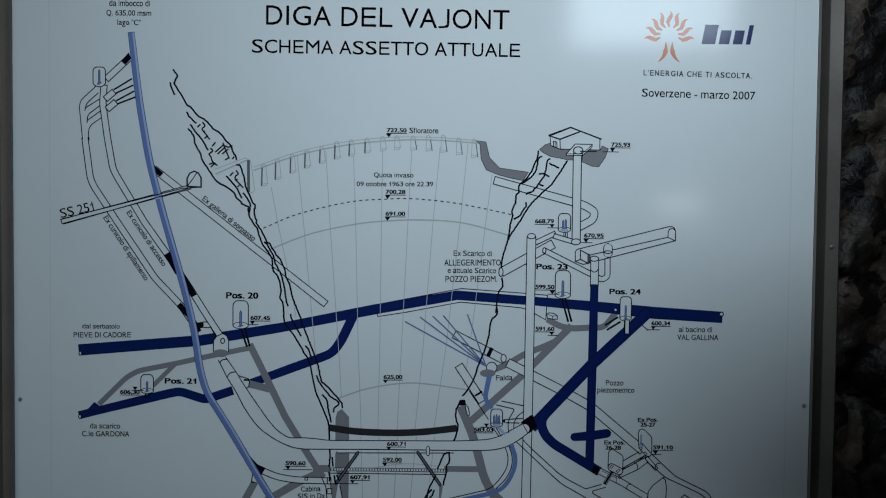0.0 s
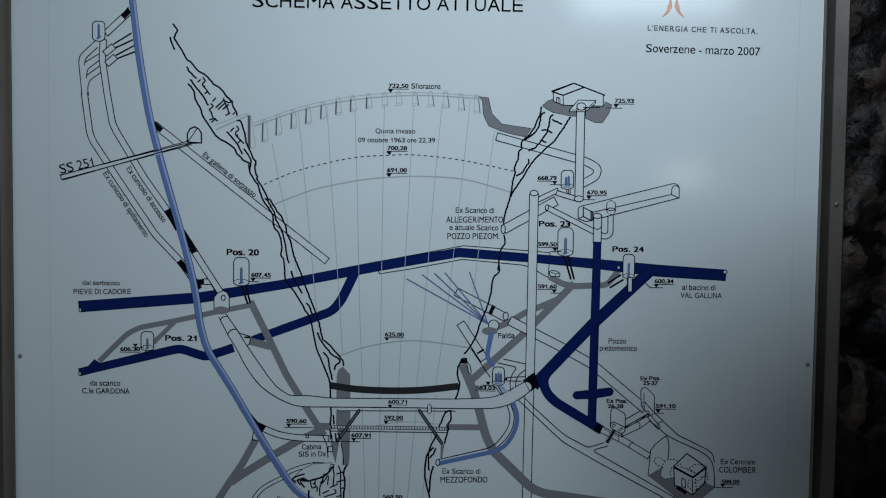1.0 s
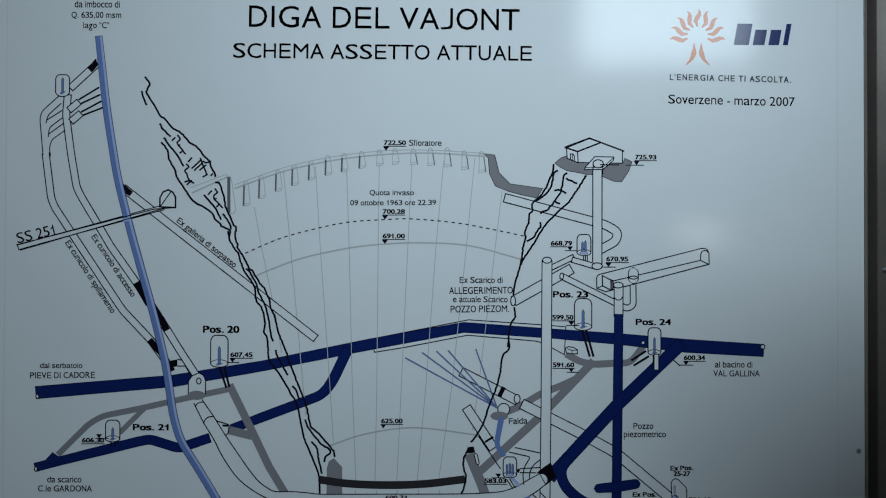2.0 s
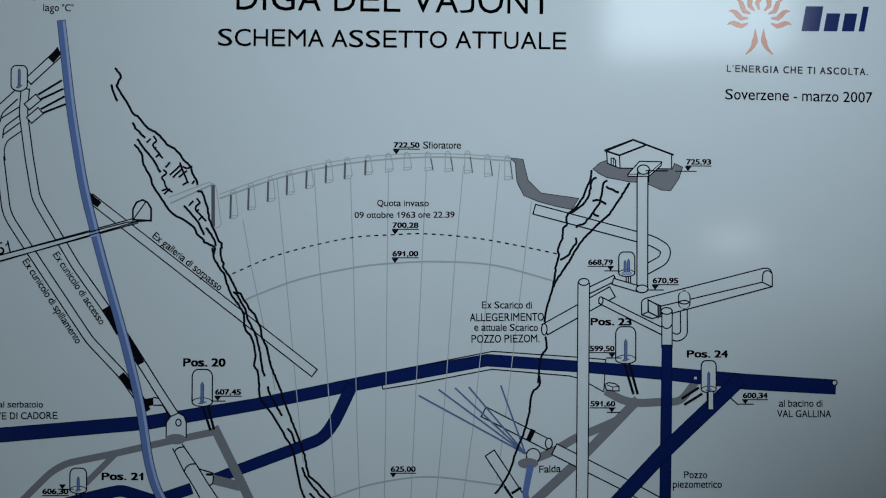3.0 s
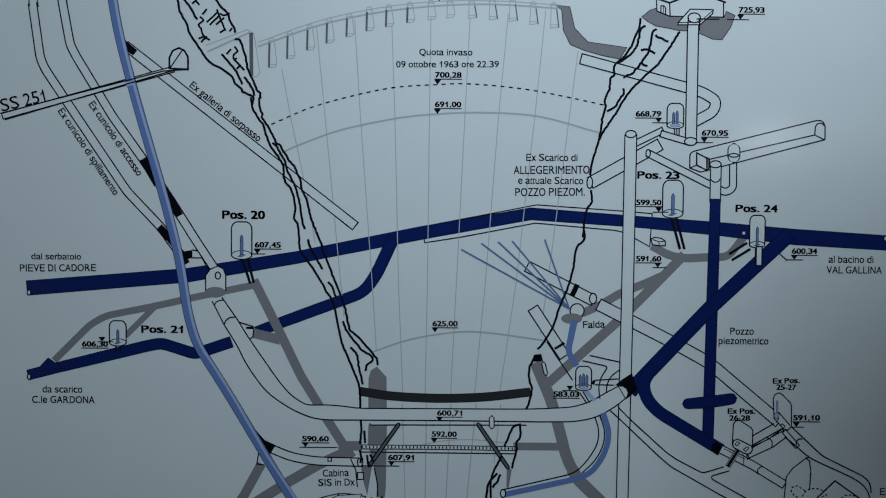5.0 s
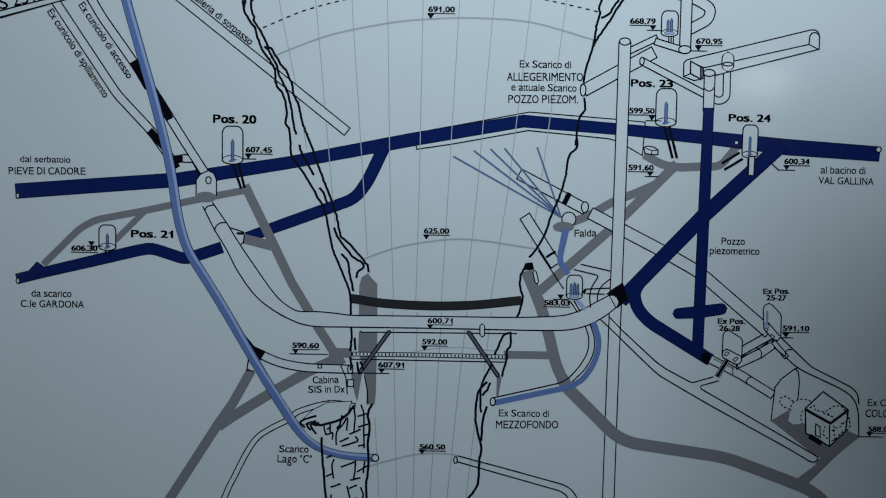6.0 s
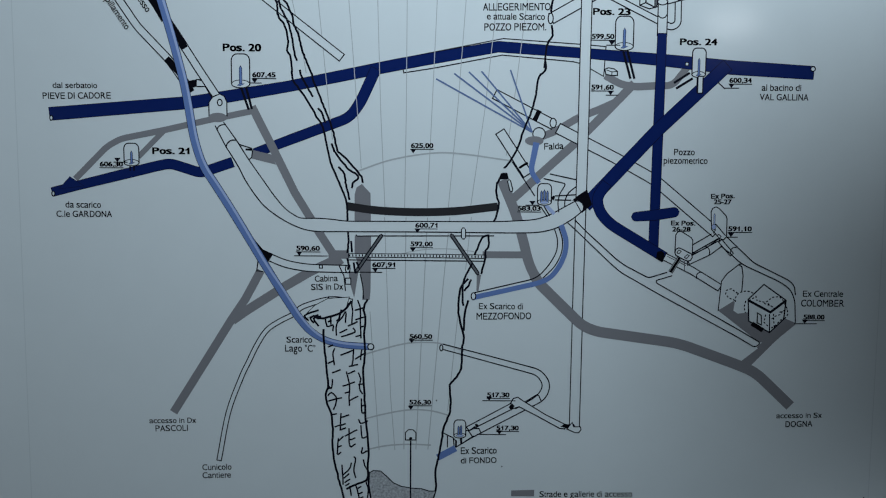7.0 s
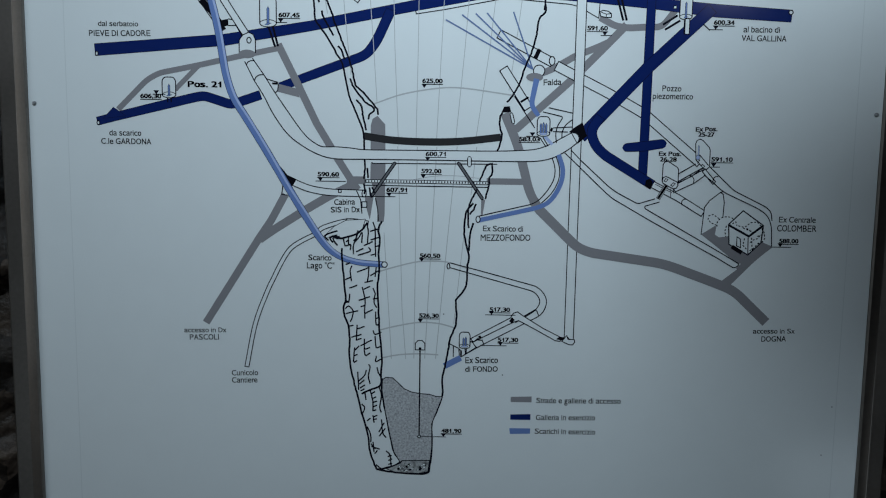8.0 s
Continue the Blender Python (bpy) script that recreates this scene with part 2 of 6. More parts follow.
def course(p, bend, smooth, wob=0.0):
    q = flowing(p, smooth) if smooth else rounded(p, bend) if bend else [Vector(a) for a in p]
    if wob:
        q = [a + wob * Vector((noise.noise(Vector((a.x * 0.27, a.y * 0.27, 5))), noise.noise(Vector((a.x * 0.27, a.y * 0.27, 9))))) for a in q]
    clean = [q[0]]
    for a in q[1:]:
        if (a - clean[-1]).length > 0.05:
            clean.append(a)
    return clean


def strip(q, widths, y, closed=False):
    """A flat mitred ribbon along q."""
    n = len(q)
    verts = []
    for i, a in enumerate(q):
        before, after = (q[i - 1] if i or closed else a), (q[(i + 1) % n] if i < n - 1 or closed else a)
        d1, d2 = (a - before), (after - a)
        d1, d2 = (d1.normalized() if d1.length else d2.normalized()), (d2.normalized() if d2.length else d1.normalized())
        m = d1 + d2
        m = m.normalized() if m.length > 1e-6 else d1
        side = Vector((-m.y, m.x)) / max(0.6, abs(m.dot(d1)))
        h = widths[i] / 2
        for s in (-1, 1):
            c = a + side * (s * h)
            verts.append((c.x / 1000, y, c.y / 1000))
    faces = [(2 * i, 2 * i + 2, 2 * i + 3, 2 * i + 1) for i in range(n - 1)]
    if closed:
        faces.append((2 * n - 2, 0, 1, 2 * n - 1))
    return verts, faces


def spread(p, q, w):
    """Widths along q, from one width or from one for each point of p."""
    if not isinstance(w, (tuple, list)):
        return [w] * len(q)
    along = [0.0]
    for a, b in zip(p, p[1:]):
        along.append(along[-1] + (Vector(b) - Vector(a)).length)
    run = [0.0]
    for a, b in zip(q, q[1:]):
        run.append(run[-1] + (b - a).length)
    return [float(np.interp(r / run[-1], [s / along[-1] for s in along], w)) for r in run]


def join(pieces):
    verts, faces, slots = [], [], []
    for v, f, s in pieces:
        faces += [tuple(i + len(verts) for i in q) for q in f]
        slots += [s] * len(f)
        verts += v
    return verts, faces, slots


def cut(q, on, off):
    """The dashes of a line."""
    run, out, now, left = [], [], True, on
    cur = [q[0]]
    for a, b in zip(q, q[1:]):
        d, at = (b - a).length, 0.0
        while d - at > left:
            at += left
            c = a.lerp(b, at / d)
            if now:
                out.append(cur + [c])
            cur, now = [c], not now
            left = on if now else off
        left -= d - at
        if now:
            cur.append(b)
    if now and len(cur) > 1:
        out.append(cur)
    return out


def stroke(name, p, w, mat, closed=False, bend=0, smooth=0, wob=0.0, dash=None):
    q = course(p, bend, smooth, wob)
    y = lift()
    if dash:
        v, f, s = join([(*strip(c, [w] * len(c), y), 0) for c in cut(q, *dash) if (c[-1] - c[0]).length > 0.2])
    else:
        v, f = strip(q, [w] * len(q), y, closed)
    return part(name, v, f, mat, panel)


def pipe(name, p, w, mat, line=1.5, bend=0, smooth=0, cap=False, shut=True):
    """A channel with a black outline round its filling."""
    q = course(p, bend, smooth)
    ws = spread(p, q, w)
    if cap:
        ends = []
        for a, b, h in ((q[0], q[1], ws[0]), (q[-1], q[-2], ws[-1])):
            d = (a - b).normalized()
            ends.append([(a + d * (h / 2 * math.sin(k)), h * max(0.05, math.cos(k))) for k in (0.5, 0.9, 1.25, 1.5)])
        q = [c for c, _ in reversed(ends[0])] + q + [c for c, _ in ends[1]]
        ws = [h for _, h in reversed(ends[0])] + ws + [h for _, h in ends[1]]
    pieces = []
    if line:
        e0, e1 = (q[0] - q[1]).normalized() * (line if shut else 0.01), (q[-1] - q[-2]).normalized() * line
        pieces.append((*strip([q[0] + e0] + q + [q[-1] + e1], [h + 2 * line for h in [ws[0]] + ws + [ws[-1]]], lift()), 1))
    pieces.append((*strip(q, ws, lift()), 0))
    v, f, s = join(pieces)
    return part(name, v, f, [mat, INK], panel, slots=s)


def patch(name, p, mat, line=0.0):
    """A filled outline."""
    q = [Vector(a) for a in p]
    pieces = [([(a.x / 1000, Y, a.y / 1000) for a in q], [tuple(range(len(q)))], 0) for Y in (lift(),)]
    if line:
        pieces.append((*strip(q, [line] * len(q), lift(), True), 1))
    v, f, s = join(pieces)
    return part(name, v, f, [mat, INK], panel, slots=s)


def oval(name, c, rx, ry, mat, line=1.5, dash=False):
    q = [Vector((c[0] + rx * math.cos(k * math.pi / 12), c[1] + ry * math.sin(k * math.pi / 12))) for k in range(24)]
    pieces = [([(a.x / 1000, Y, a.y / 1000) for a in q], [tuple(range(24))], 0) for Y in (lift(),)]
    if line:
        y = lift()
        if dash:
            pieces += [(*strip(d, [line] * len(d), y), 1) for d in cut(q + q[:1], 3.0, 2.0)]
        else:
            pieces.append((*strip(q, [line] * 24, y, True), 1))
    v, f, s = join(pieces)
    return part(name, v, f, [mat, INK], panel, slots=s)


def channel(name, a, b):
    """A broad white pipe between two smooth edges, each drawn in thin black line."""
    a, b = flowing(a, 5), flowing(b, 5)
    patch(name, a + b[::-1], WHITE)
    for edge in (a, b):
        stroke(name + "_edge", edge, 1.5, INK)


def pier(x, top, foot, shaded):
    """A pier on the dam's crest: a capped post, wider at its foot, with a lip and one shaded side."""
    stroke("dam_pier", [(x, top), (x - 0.6, foot), (x + 6.6, foot + 1.2), (x + 8.6, foot + 4.2), (x + 5.8, top + 1.0), (x + 3.4, top + 3.4), (x + 0.6, top + 2.6)], 1.0, PALE, closed=True)
    stroke("dam_pier_lip", [(x - 0.2, foot + 3.4), (x + 7.0, foot + 4.0), (x + 8.4, foot + 4.2)], 0.8, PALE)
    stroke("dam_pier_cap", [(x - 1.2, top - 1.2), (x + 1.4, top + 0.2), (x + 6.6, top - 0.6)], 0.8, PALE)
    if shaded == "left":
        stroke("dam_pier_side", [(x + 0.3, top - 2.5), (x - 0.3, foot + 0.4)], 2.3, GREY)
    if shaded == "right":
        stroke("dam_pier_side", [(x + 6.0, top - 4.0), (x + 8.8, foot + 0.6)], 1.2, GREY)


def chamber(foot, w, h, arrows, ring=True):
    """A gauge chamber: a round-topped glass with a water ring and blue arrows in it."""
    x, z = foot
    r = w / 2
    low, top = (0.42 * r, 0.75 * r) if ring else (0.7 * r, 0.7 * r)
    turn = [k * math.pi / 12 for k in range(7)]
    q = [(x - r + r * 0.6 * (1 - math.cos(k)), z + h - top + top * math.sin(k)) for k in turn]
    q += [(x + r - r * 0.6 * (1 - math.cos(k)), z + h - top + top * math.sin(k)) for k in turn[::-1]]
    q += [(x + r * math.cos(k * math.pi / 12), z + low - low * math.sin(k * math.pi / 12)) for k in range(13)]
    patch("gauge_chamber", q, WHITE, 1.5)
    if ring:
        oval("gauge_water", (x, z + low), r * 0.98, low, WHITE, 1.0)
    for k in range(arrows):
        a, e = x + (k - (arrows - 1) / 2) * w * 0.21, (k % 2) * h * 0.05
        d, t = w * 0.07, z + h * (0.62 if ring else 0.84) + e
        patch("gauge_arrow", [(a - d, z + low * 0.9), (a + d, z + low * 0.9), (a + d, t - d), (a, t + d), (a - d, t - d)], BLUE, 0.7)
    if arrows == 1:
        patch("gauge_arrow_foot", [(x - w * 0.2, z + low * 0.55), (x - w * 0.06, z + low * 1.1), (x + w * 0.22, z + low * 1.05), (x - w * 0.02, z + low * 0.5)], BLUE, 0.5)
    else:
        oval("gauge_arrow_foot", (x, z + low * 0.9), r * 0.62, low * 0.5, PALEBLUE, 0.4)


def glyphs(text):
    """The text as flat triangles, one unit high, and its extent in x."""
    cu = bpy.data.curves.new("text", "FONT")
    cu.body, cu.size, cu.resolution_u, cu.fill_mode = text, 1.0, 3, "FRONT"
    ob = new("text", cu)
    bpy.context.view_layer.update()
    deps = bpy.context.evaluated_depsgraph_get()
    me = bpy.data.meshes.new_from_object(ob.evaluated_get(deps))
    bpy.data.objects.remove(ob)
    v = [(a.co.x, a.co.y) for a in me.vertices]
    f = [tuple(q.vertices) for q in me.polygons]
    bpy.data.meshes.remove(me)
    return v, f


CAPITAL = max(y for _, y in glyphs("H")[0])


# left edge, right edge and advance of each letter, in thousandths, as in a plain grotesque
WIDE = {"A": (14, 654, 667), "C": (44, 681, 722), "D": (81, 674, 722), "E": (86, 616, 667), "F": (86, 583, 611), "G": (48, 704, 778), "H": (77, 646, 722), "I": (91, 188, 278), "J": (17, 428, 500),
        "L": (76, 537, 556), "M": (73, 761, 833), "N": (76, 646, 722), "O": (39, 739, 778), "P": (86, 622, 667), "Q": (39, 745, 778), "R": (88, 684, 722), "S": (49, 620, 667), "T": (14, 597, 611),
        "U": (79, 644, 722), "V": (20, 647, 667), "Z": (23, 588, 611), "B": (74, 627, 667)}
SMALL = {"a": (36, 530, 556), "b": (58, 517, 556), "c": (30, 477, 500), "d": (35, 499, 556), "e": (40, 516, 556), "f": (14, 262, 278), "g": (40, 499, 556), "h": (65, 491, 556), "i": (67, 158, 222),
         "l": (67, 155, 222), "m": (65, 769, 833), "n": (65, 491, 556), "o": (35, 521, 556), "p": (58, 517, 556), "q": (35, 494, 556), "r": (77, 332, 333), "s": (32, 464, 500), "t": (14, 257, 278),
         "u": (68, 489, 556), "v": (8, 492, 500), "x": (11, 490, 500), "z": (31, 469, 500)}
SIGNS = {".": (87, 191, 278), ",": (87, 191, 278), "-": (44, 289, 333), '"': (70, 285, 355), "'": (59, 132, 191), "1": (101, 359, 556)}
LETTERS = {**WIDE, **SMALL, **SIGNS}
LOWER = max(y for _, y in glyphs("x")[0])
TALL = max(y for _, y in glyphs("l")[0])
SHAPES = {}


STEM = max(x for x, _ in glyphs("I")[0]) - min(x for x, _ in glyphs("I")[0])


def letter(c):
    """One letter with the proportions of a plain grotesque: its triangles, with x in thousandths and y in capitals."""
    if c not in SHAPES:
        left, right, _ = LETTERS.get(c, (37, 519, 556))
        v, f = glyphs(c)
        if c == "1":
            v, f = [(0.62, 0), (1, 0), (1, 1), (0.7, 1), (0.62, 0.84), (0.4, 0.76), (0, 0.68), (0, 0.56), (0.62, 0.72)], [(0, 1, 2, 3, 4, 8), (8, 4, 5, 6, 7)]
            SHAPES[c] = [(left + (right - left) * x, y) for x, y in v], f
            return SHAPES[c]
        lo, hi = min(x for x, _ in v), max(x for x, _ in v)
        low, high = min(y for _, y in v), max(y for _, y in v)
        # upright stems keep their weight while the bowl or arms between them are stretched
        old, now = [lo, hi], [left, right]
        if c in "BDEFHLMNPRUbhklmnpru":
            old.insert(1, lo + STEM)
            now.insert(1, left + 88)
        if c in "HJMNUadghmnqu":
            old.insert(-1, hi - STEM)
            now.insert(-1, right - 88)
        rise = (-LOWER, 0, LOWER, TALL), (-0.85, 0, 0.728, 1)
        if not c.islower():
            rise = ((low, high) if c == "J" else (-CAPITAL, 0, CAPITAL), (0, 1) if c == "J" else (-1, 0, 1))
        SHAPES[c] = [(float(np.interp(x, old, now)), float(np.interp(y, *rise))) for x, y in v], f
    return SHAPES[c]


def words(text, start, end, cap, mat, bold=0.02, track=0):
    """Printed text whose baseline runs from start to end; bold widens the strokes, in capitals, and track the gaps, in thousandths."""
    v, f, at = [], [], 0.0
    for c in text:
        if c == " ":
            at += 278 + track
            continue
        shape, tris = letter(c)
        for i, j in ((-1, -0.5), (1, -0.5), (-1, 0.5), (1, 0.5)):
            f += [tuple(k + len(v) for k in q) for q in tris]
            v += [(at + x + i * bold * 718, y + j * bold) for x, y in shape]
        at += LETTERS.get(c, (37, 519, 556))[2] + track
    lo, hi = min(x for x, _ in v), max(x for x, _ in v)
    a, b = Vector(start), Vector(end)
    along = b - a
    up = Vector((-along.y, along.x)).normalized() * cap
    y = lift()
    out = []
    for px, py in v:
        c = a + along * ((px - lo) / (hi - lo)) + up * py
        out.append((c.x / 1000, y, c.y / 1000))
    return part("lettering", out, f, mat, panel, "printed words: " + text)


def level(text, x0, x1, base, tip, foot=None):
    """An elevation mark: bold figures, a rule under them, and a black arrowhead."""
    words(text, (x0, base), (x1, base), 6.0, INK, bold=0.06)
    stroke("level_rule", [(x0 - 0.5, base - 1.8), (x1 + 0.5, base - 1.8)], 1.1, INK)
    patch("level_arrow", [(tip[0] - 4.1, tip[1] + 5.6), (tip[0] + 4.1, tip[1] + 5.6), tip], INK)
    if foot:
        stroke("level_rule", [(foot[0], tip[1]), (foot[1], tip[1])], 1.2, INK)


def emblem(c, r):
    """A plain orange sunburst tree."""
    c = Vector(c)
    for k in range(9):
        a = radians(-8 + k * 24.5)
        d, s = Vector((math.cos(a), math.sin(a))), Vector((-math.sin(a), math.cos(a)))
        bow = 0.075 * r * (1 if k < 4 else -1)
        q = [c + d * (r * t) + s * (bow * math.sin(t * 9)) for t in (0.36, 0.55, 0.68, 0.8, 0.9, 1.0)]
        v, f = strip(q, [r * h for h in (0.05, 0.13, 0.165, 0.14, 0.08, 0.01)], lift())
        part("emblem_ray", v, f, ORANGE, panel)
    for s in (-1, 1):
        q = flowing([c + Vector((s * r * a, r * b)) for a, b in ((0.13, -0.22), (0.13, -0.55), (0.22, -0.8), (0.42, -1.02))], 5)
        v, f = strip(q, [r * float(np.interp(i, (0, 6, 15), (0.02, 0.19, 0.03))) for i in range(len(q))], lift())
        part("emblem_stem", v, f, ORANGE, panel)


def emblem_bars(a, b, h):
    """Four slanted navy bars in place of the maker's name."""
    a, b = Vector(a), Vector(b)
    for lo, hi, top in ((0.0, 0.30, 1.0), (0.34, 0.58, 0.72), (0.62, 0.84, 0.72), (0.88, 1.0, 1.0)):
        p, q = a.lerp(b, lo), a.lerp(b, hi - 0.03)
        lean = Vector((0.18 * h * top, h * top))
        patch("emblem_bar", [p, q, q + lean, p + lean], NAVY)


# film edges on the laminate
for x in (-552.0, 571.0):
    stroke("film_edge", [(x, LOW * 1000 + 2), (x, HIGH * 1000 - 2)], 1.2, SEAM)

# grey roads and access galleries
pipe('road', [(-479.0, -7.0), (-437.0, 35.0), (-419.0, 45.0), (-365.0, 56.0), (-304.0, 70.0), (-252.0, 81.0)], 8.0, ROAD, line=0, bend=8)
pipe('road', [(-363.0, 56.0), (-397.0, 22.0)], 7.0, ROAD, line=0)
pipe('road', [(-241.6, -124.7), (-262.2, -162.6), (-280.4, -189.3), (-316.2, -246.3), (-359.5, -314.9)], 11.0, ROAD, line=0)
pipe('road', [(-141.1, -108.5), (-176.7, -125.5), (-212.2, -146.5), (-262.8, -179.0), (-279.7, -191.2)], 12.0, ROAD, line=0, bend=8)
pipe('road', [(-153.0, -103.0), (-126.0, -103.0)], 11.0, ROAD, line=0)
pipe('road', [(48.0, -102.0), (101.0, -102.0)], 9.0, ROAD, line=0)
patch('abutment', [(-118.9, -60.5), (-118.7, -24.7), (-116.2, -15.5), (-109.2, -10.9), (-104.6, -16.0), (-98.1, -23.0), (-97.6, -60.1)], ROAD)
patch('abutment', [(-118.7, -78.1), (-97.3, -77.7), (-98.3, -151.9), (-99.5, -162.5), (-109.2, -162.7), (-108.2, -145.5), (-111.6, -128.4), (-115.1, -112.7), (-119.1, -103.0)], ROAD)
patch('abutment', [(-126.6, -126.7), (-114.2, -126.5), (-119.7, -160.2), (-123.8, -145.8), (-126.5, -134.0)], ROAD)
patch('abutment', [(40.7, -128.5), (46.5, -128.4), (43.1, -150.9), (40.5, -149.6)], ROAD)
pipe('road', [(72.0, -5.0), (91.0, -49.0), (100.0, -80.0), (109.0, -115.0), (122.0, -139.0), (146.0, -162.0)], 13.0, ROAD, line=0, bend=18)
pipe('road', [(87.7, -28.2), (119.3, 0.9), (169.7, 47.0), (210.3, 88.8), (240.2, 120.1)], 11.0, ROAD, line=0)
pipe('road', [(113.6, 47.9), (140.4, 58.7), (168.9, 75.9), (197.5, 87.3), (217.8, 96.7)], 9.5, ROAD, line=0, bend=8)
pipe('road', [(202.6, 129.7), (223.5, 118.5), (241.6, 115.7), (271.2, 117.5)], 9.5, ROAD, line=0, bend=8)
pipe('road', [(272.0, 117.0), (290.0, 118.0), (309.0, 143.0)], 9.0, ROAD, line=0, bend=10)
patch('road_fork', [(445.0, -183.0), (462.0, -190.0), (434.0, -217.0), (404.0, -249.0), (389.0, -244.0), (414.0, -224.0)], ROAD)
patch('turbine_hall_yard', [(359.0, -174.0), (381.0, -159.0), (417.0, -193.0), (422.0, -216.0), (414.0, -216.0)], ROAD)
patch('broken_crest', [(90.0, 400.0), (106.0, 398.0), (112.0, 374.0), (127.0, 359.0), (171.0, 353.0), (163.0, 340.0), (143.0, 344.0), (124.0, 349.0), (107.0, 356.0), (99.0, 372.0), (97.0, 394.0)], ROAD, line=0.8)
patch('rock_ledge', [(187.3, 387.3), (195.6, 394.5), (203.3, 397.2), (207.2, 392.0), (217.6, 388.3), (279.6, 387.7), (282.1, 394.1), (291.8, 389.7), (287.5, 376.8), (278.0, 362.5), (267.0, 363.0), (254.0, 368.7), (242.3, 371.8), (229.4, 372.3), (217.8, 374.8), (203.5, 377.2), (193.8, 382.2)], ROAD, line=0.8)

# navy galleries in use
pipe('long_tunnel', [(144.0, 62.0), (224.0, 22.0), (270.0, -3.0), (352.0, -71.0)], 12.0, WHITE, bend=12)
patch('concrete_sleeve', [(-58.8, 149.3), (71.4, 175.2), (167.1, 169.0), (202.7, 166.2), (200.6, 128.6), (181.1, 139.4), (171.3, 144.5), (160.9, 147.0), (70.4, 154.5), (-13.4, 138.1), (-55.4, 131.2)], WHITE, line=1.4)
pipe('navy_gallery', [(-509.0, 76.0), (-326.0, 92.0), (-203.0, 113.0), (-61.0, 142.0), (65.0, 165.0), (184.0, 157.0), (274.0, 150.0), (365.0, 141.0), (470.0, 135.0)], (16.0, 15.0, 13.0, 14.0, 13.0, 12.0, 14.0, 17.0, 16.0), NAVY, line=0.7)
pipe('navy_gallery', [(-509.0, -24.0), (-479.0, -16.0), (-411.0, 1.0), (-371.0, 11.0), (-356.0, 14.0), (-321.0, 3.0), (-314.0, 3.0), (-276.0, 16.0)], (11.0, 11.0, 12.0, 12.0, 12.0, 12.0, 12.0, 12.0), NAVY, line=0.7, bend=14)
pipe('navy_gallery', [(-247.0, 28.0), (-197.0, 47.0), (-125.0, 74.0), (-111.0, 93.0), (-91.0, 136.0)], (11.0, 12.0, 12.0, 13.0, 13.0), NAVY, line=0.7, bend=16)
patch('navy_spur', [(-501.0, -20.0), (-486.0, -4.0), (-468.0, -16.0)], NAVY, line=0.7)
patch('road_junction', [(-250.0, 31.9), (-224.9, 25.9), (-219.7, 13.1), (-251.2, 20.9)], ROAD)
stroke('black_tip', [(-259.0, 32.4), (-250.0, 32.2)], 2.6, BLACK)
stroke('tunnel_line', [(-250.0, 31.3), (-251.2, 22.2), (-254.4, 19.6)], 1.5, INK)
pipe('road', [(-250.1, 87.2), (-220.9, 28.6), (-196.1, -22.7), (-176.5, -54.8), (-166.0, -72.9), (-147.6, -101.4), (-137.1, -116.9)], 10.6, ROAD, line=0)
oval('pipe_mouth', (469.0, 140.0), 3.0, 3.0, WHITE)
oval('pipe_mouth', (-507.0, 71.0), 2.0, 3.0, WHITE)
oval('pipe_mouth', (-508.0, -26.0), 2.0, 3.0, WHITE)

# dam: crest, piers, joints and contour arcs
stroke('dam_crest', [(-245.0, 356.0), (-177.0, 380.0), (-110.0, 395.0), (-43.0, 403.0), (21.0, 404.0), (93.0, 400.0)], 1.0, PALE, smooth=6)
stroke('dam_crest', [(-245.0, 351.0), (-177.0, 375.0), (-110.0, 390.0), (-43.0, 398.0), (21.0, 400.0), (93.0, 396.0)], 2.0, PALE, smooth=6)
stroke('dam_crest', [(-302.0, 345.0), (-254.0, 367.0)], 2.0, PALE)
stroke('dam_crest', [(-304.0, 352.0), (-257.0, 370.0), (-250.0, 366.0)], 1.0, PALE)
pier(-232.3, 357.8, 327.5, 'left')
pier(-211.8, 365.7, 337.4, 'left')
pier(-189.3, 373.0, 347.3, 'left')
pier(-167.4, 380.4, 355.2, 'left')
pier(-144.9, 385.8, 362.6, 'left')
pier(-122.4, 393.1, 369.2, 'left')
pier(-100.5, 395.9, 374.0, 'left')
pier(-76.7, 398.7, 378.7, 'left')
pier(-52.9, 400.9, 382.2, None)
pier(-31.6, 402.4, 384.4, None)
pier(-7.1, 402.7, 384.0, 'right')
pier(16.1, 403.6, 382.9, 'right')
pier(38.7, 404.4, 381.2, 'right')
pier(61.9, 400.2, 377.6, 'right')
pier(85.2, 399.1, 374.0, 'right')
stroke('dam_pier_side', [(-252.7, 366.6), (-252.3, 318.3)], 4.2, GREY)
stroke('dam_pier', [(-250.5, 367.2), (-248.5, 360.2), (-243.0, 321.6), (-246.2, 317.7), (-251.3, 317.0)], 1.0, PALE)
stroke('dam_joint', [(-218.0, 326.0), (-208.0, 272.0), (-190.0, 188.0), (-180.0, 130.0)], 1.0, PALE)
stroke('dam_joint', [(-179.0, 374.0), (-169.0, 272.0), (-151.0, 85.0), (-147.0, 46.0)], 1.0, PALE)
stroke('dam_joint', [(-136.0, 382.0), (-129.0, 272.0), (-115.0, 85.0), (-110.0, 9.0)], 1.0, PALE)
stroke('dam_joint', [(-94.0, 376.0), (-90.0, 272.0), (-85.0, 85.0), (-79.0, -52.0)], 1.0, PALE)
stroke('dam_joint', [(-50.0, 385.0), (-51.0, 272.0), (-52.0, 85.0), (-54.0, -52.0)], 1.0, PALE)
stroke('dam_joint', [(-6.0, 385.0), (-11.0, 272.0), (-19.0, 85.0), (-25.0, -52.0)], 1.0, PALE)
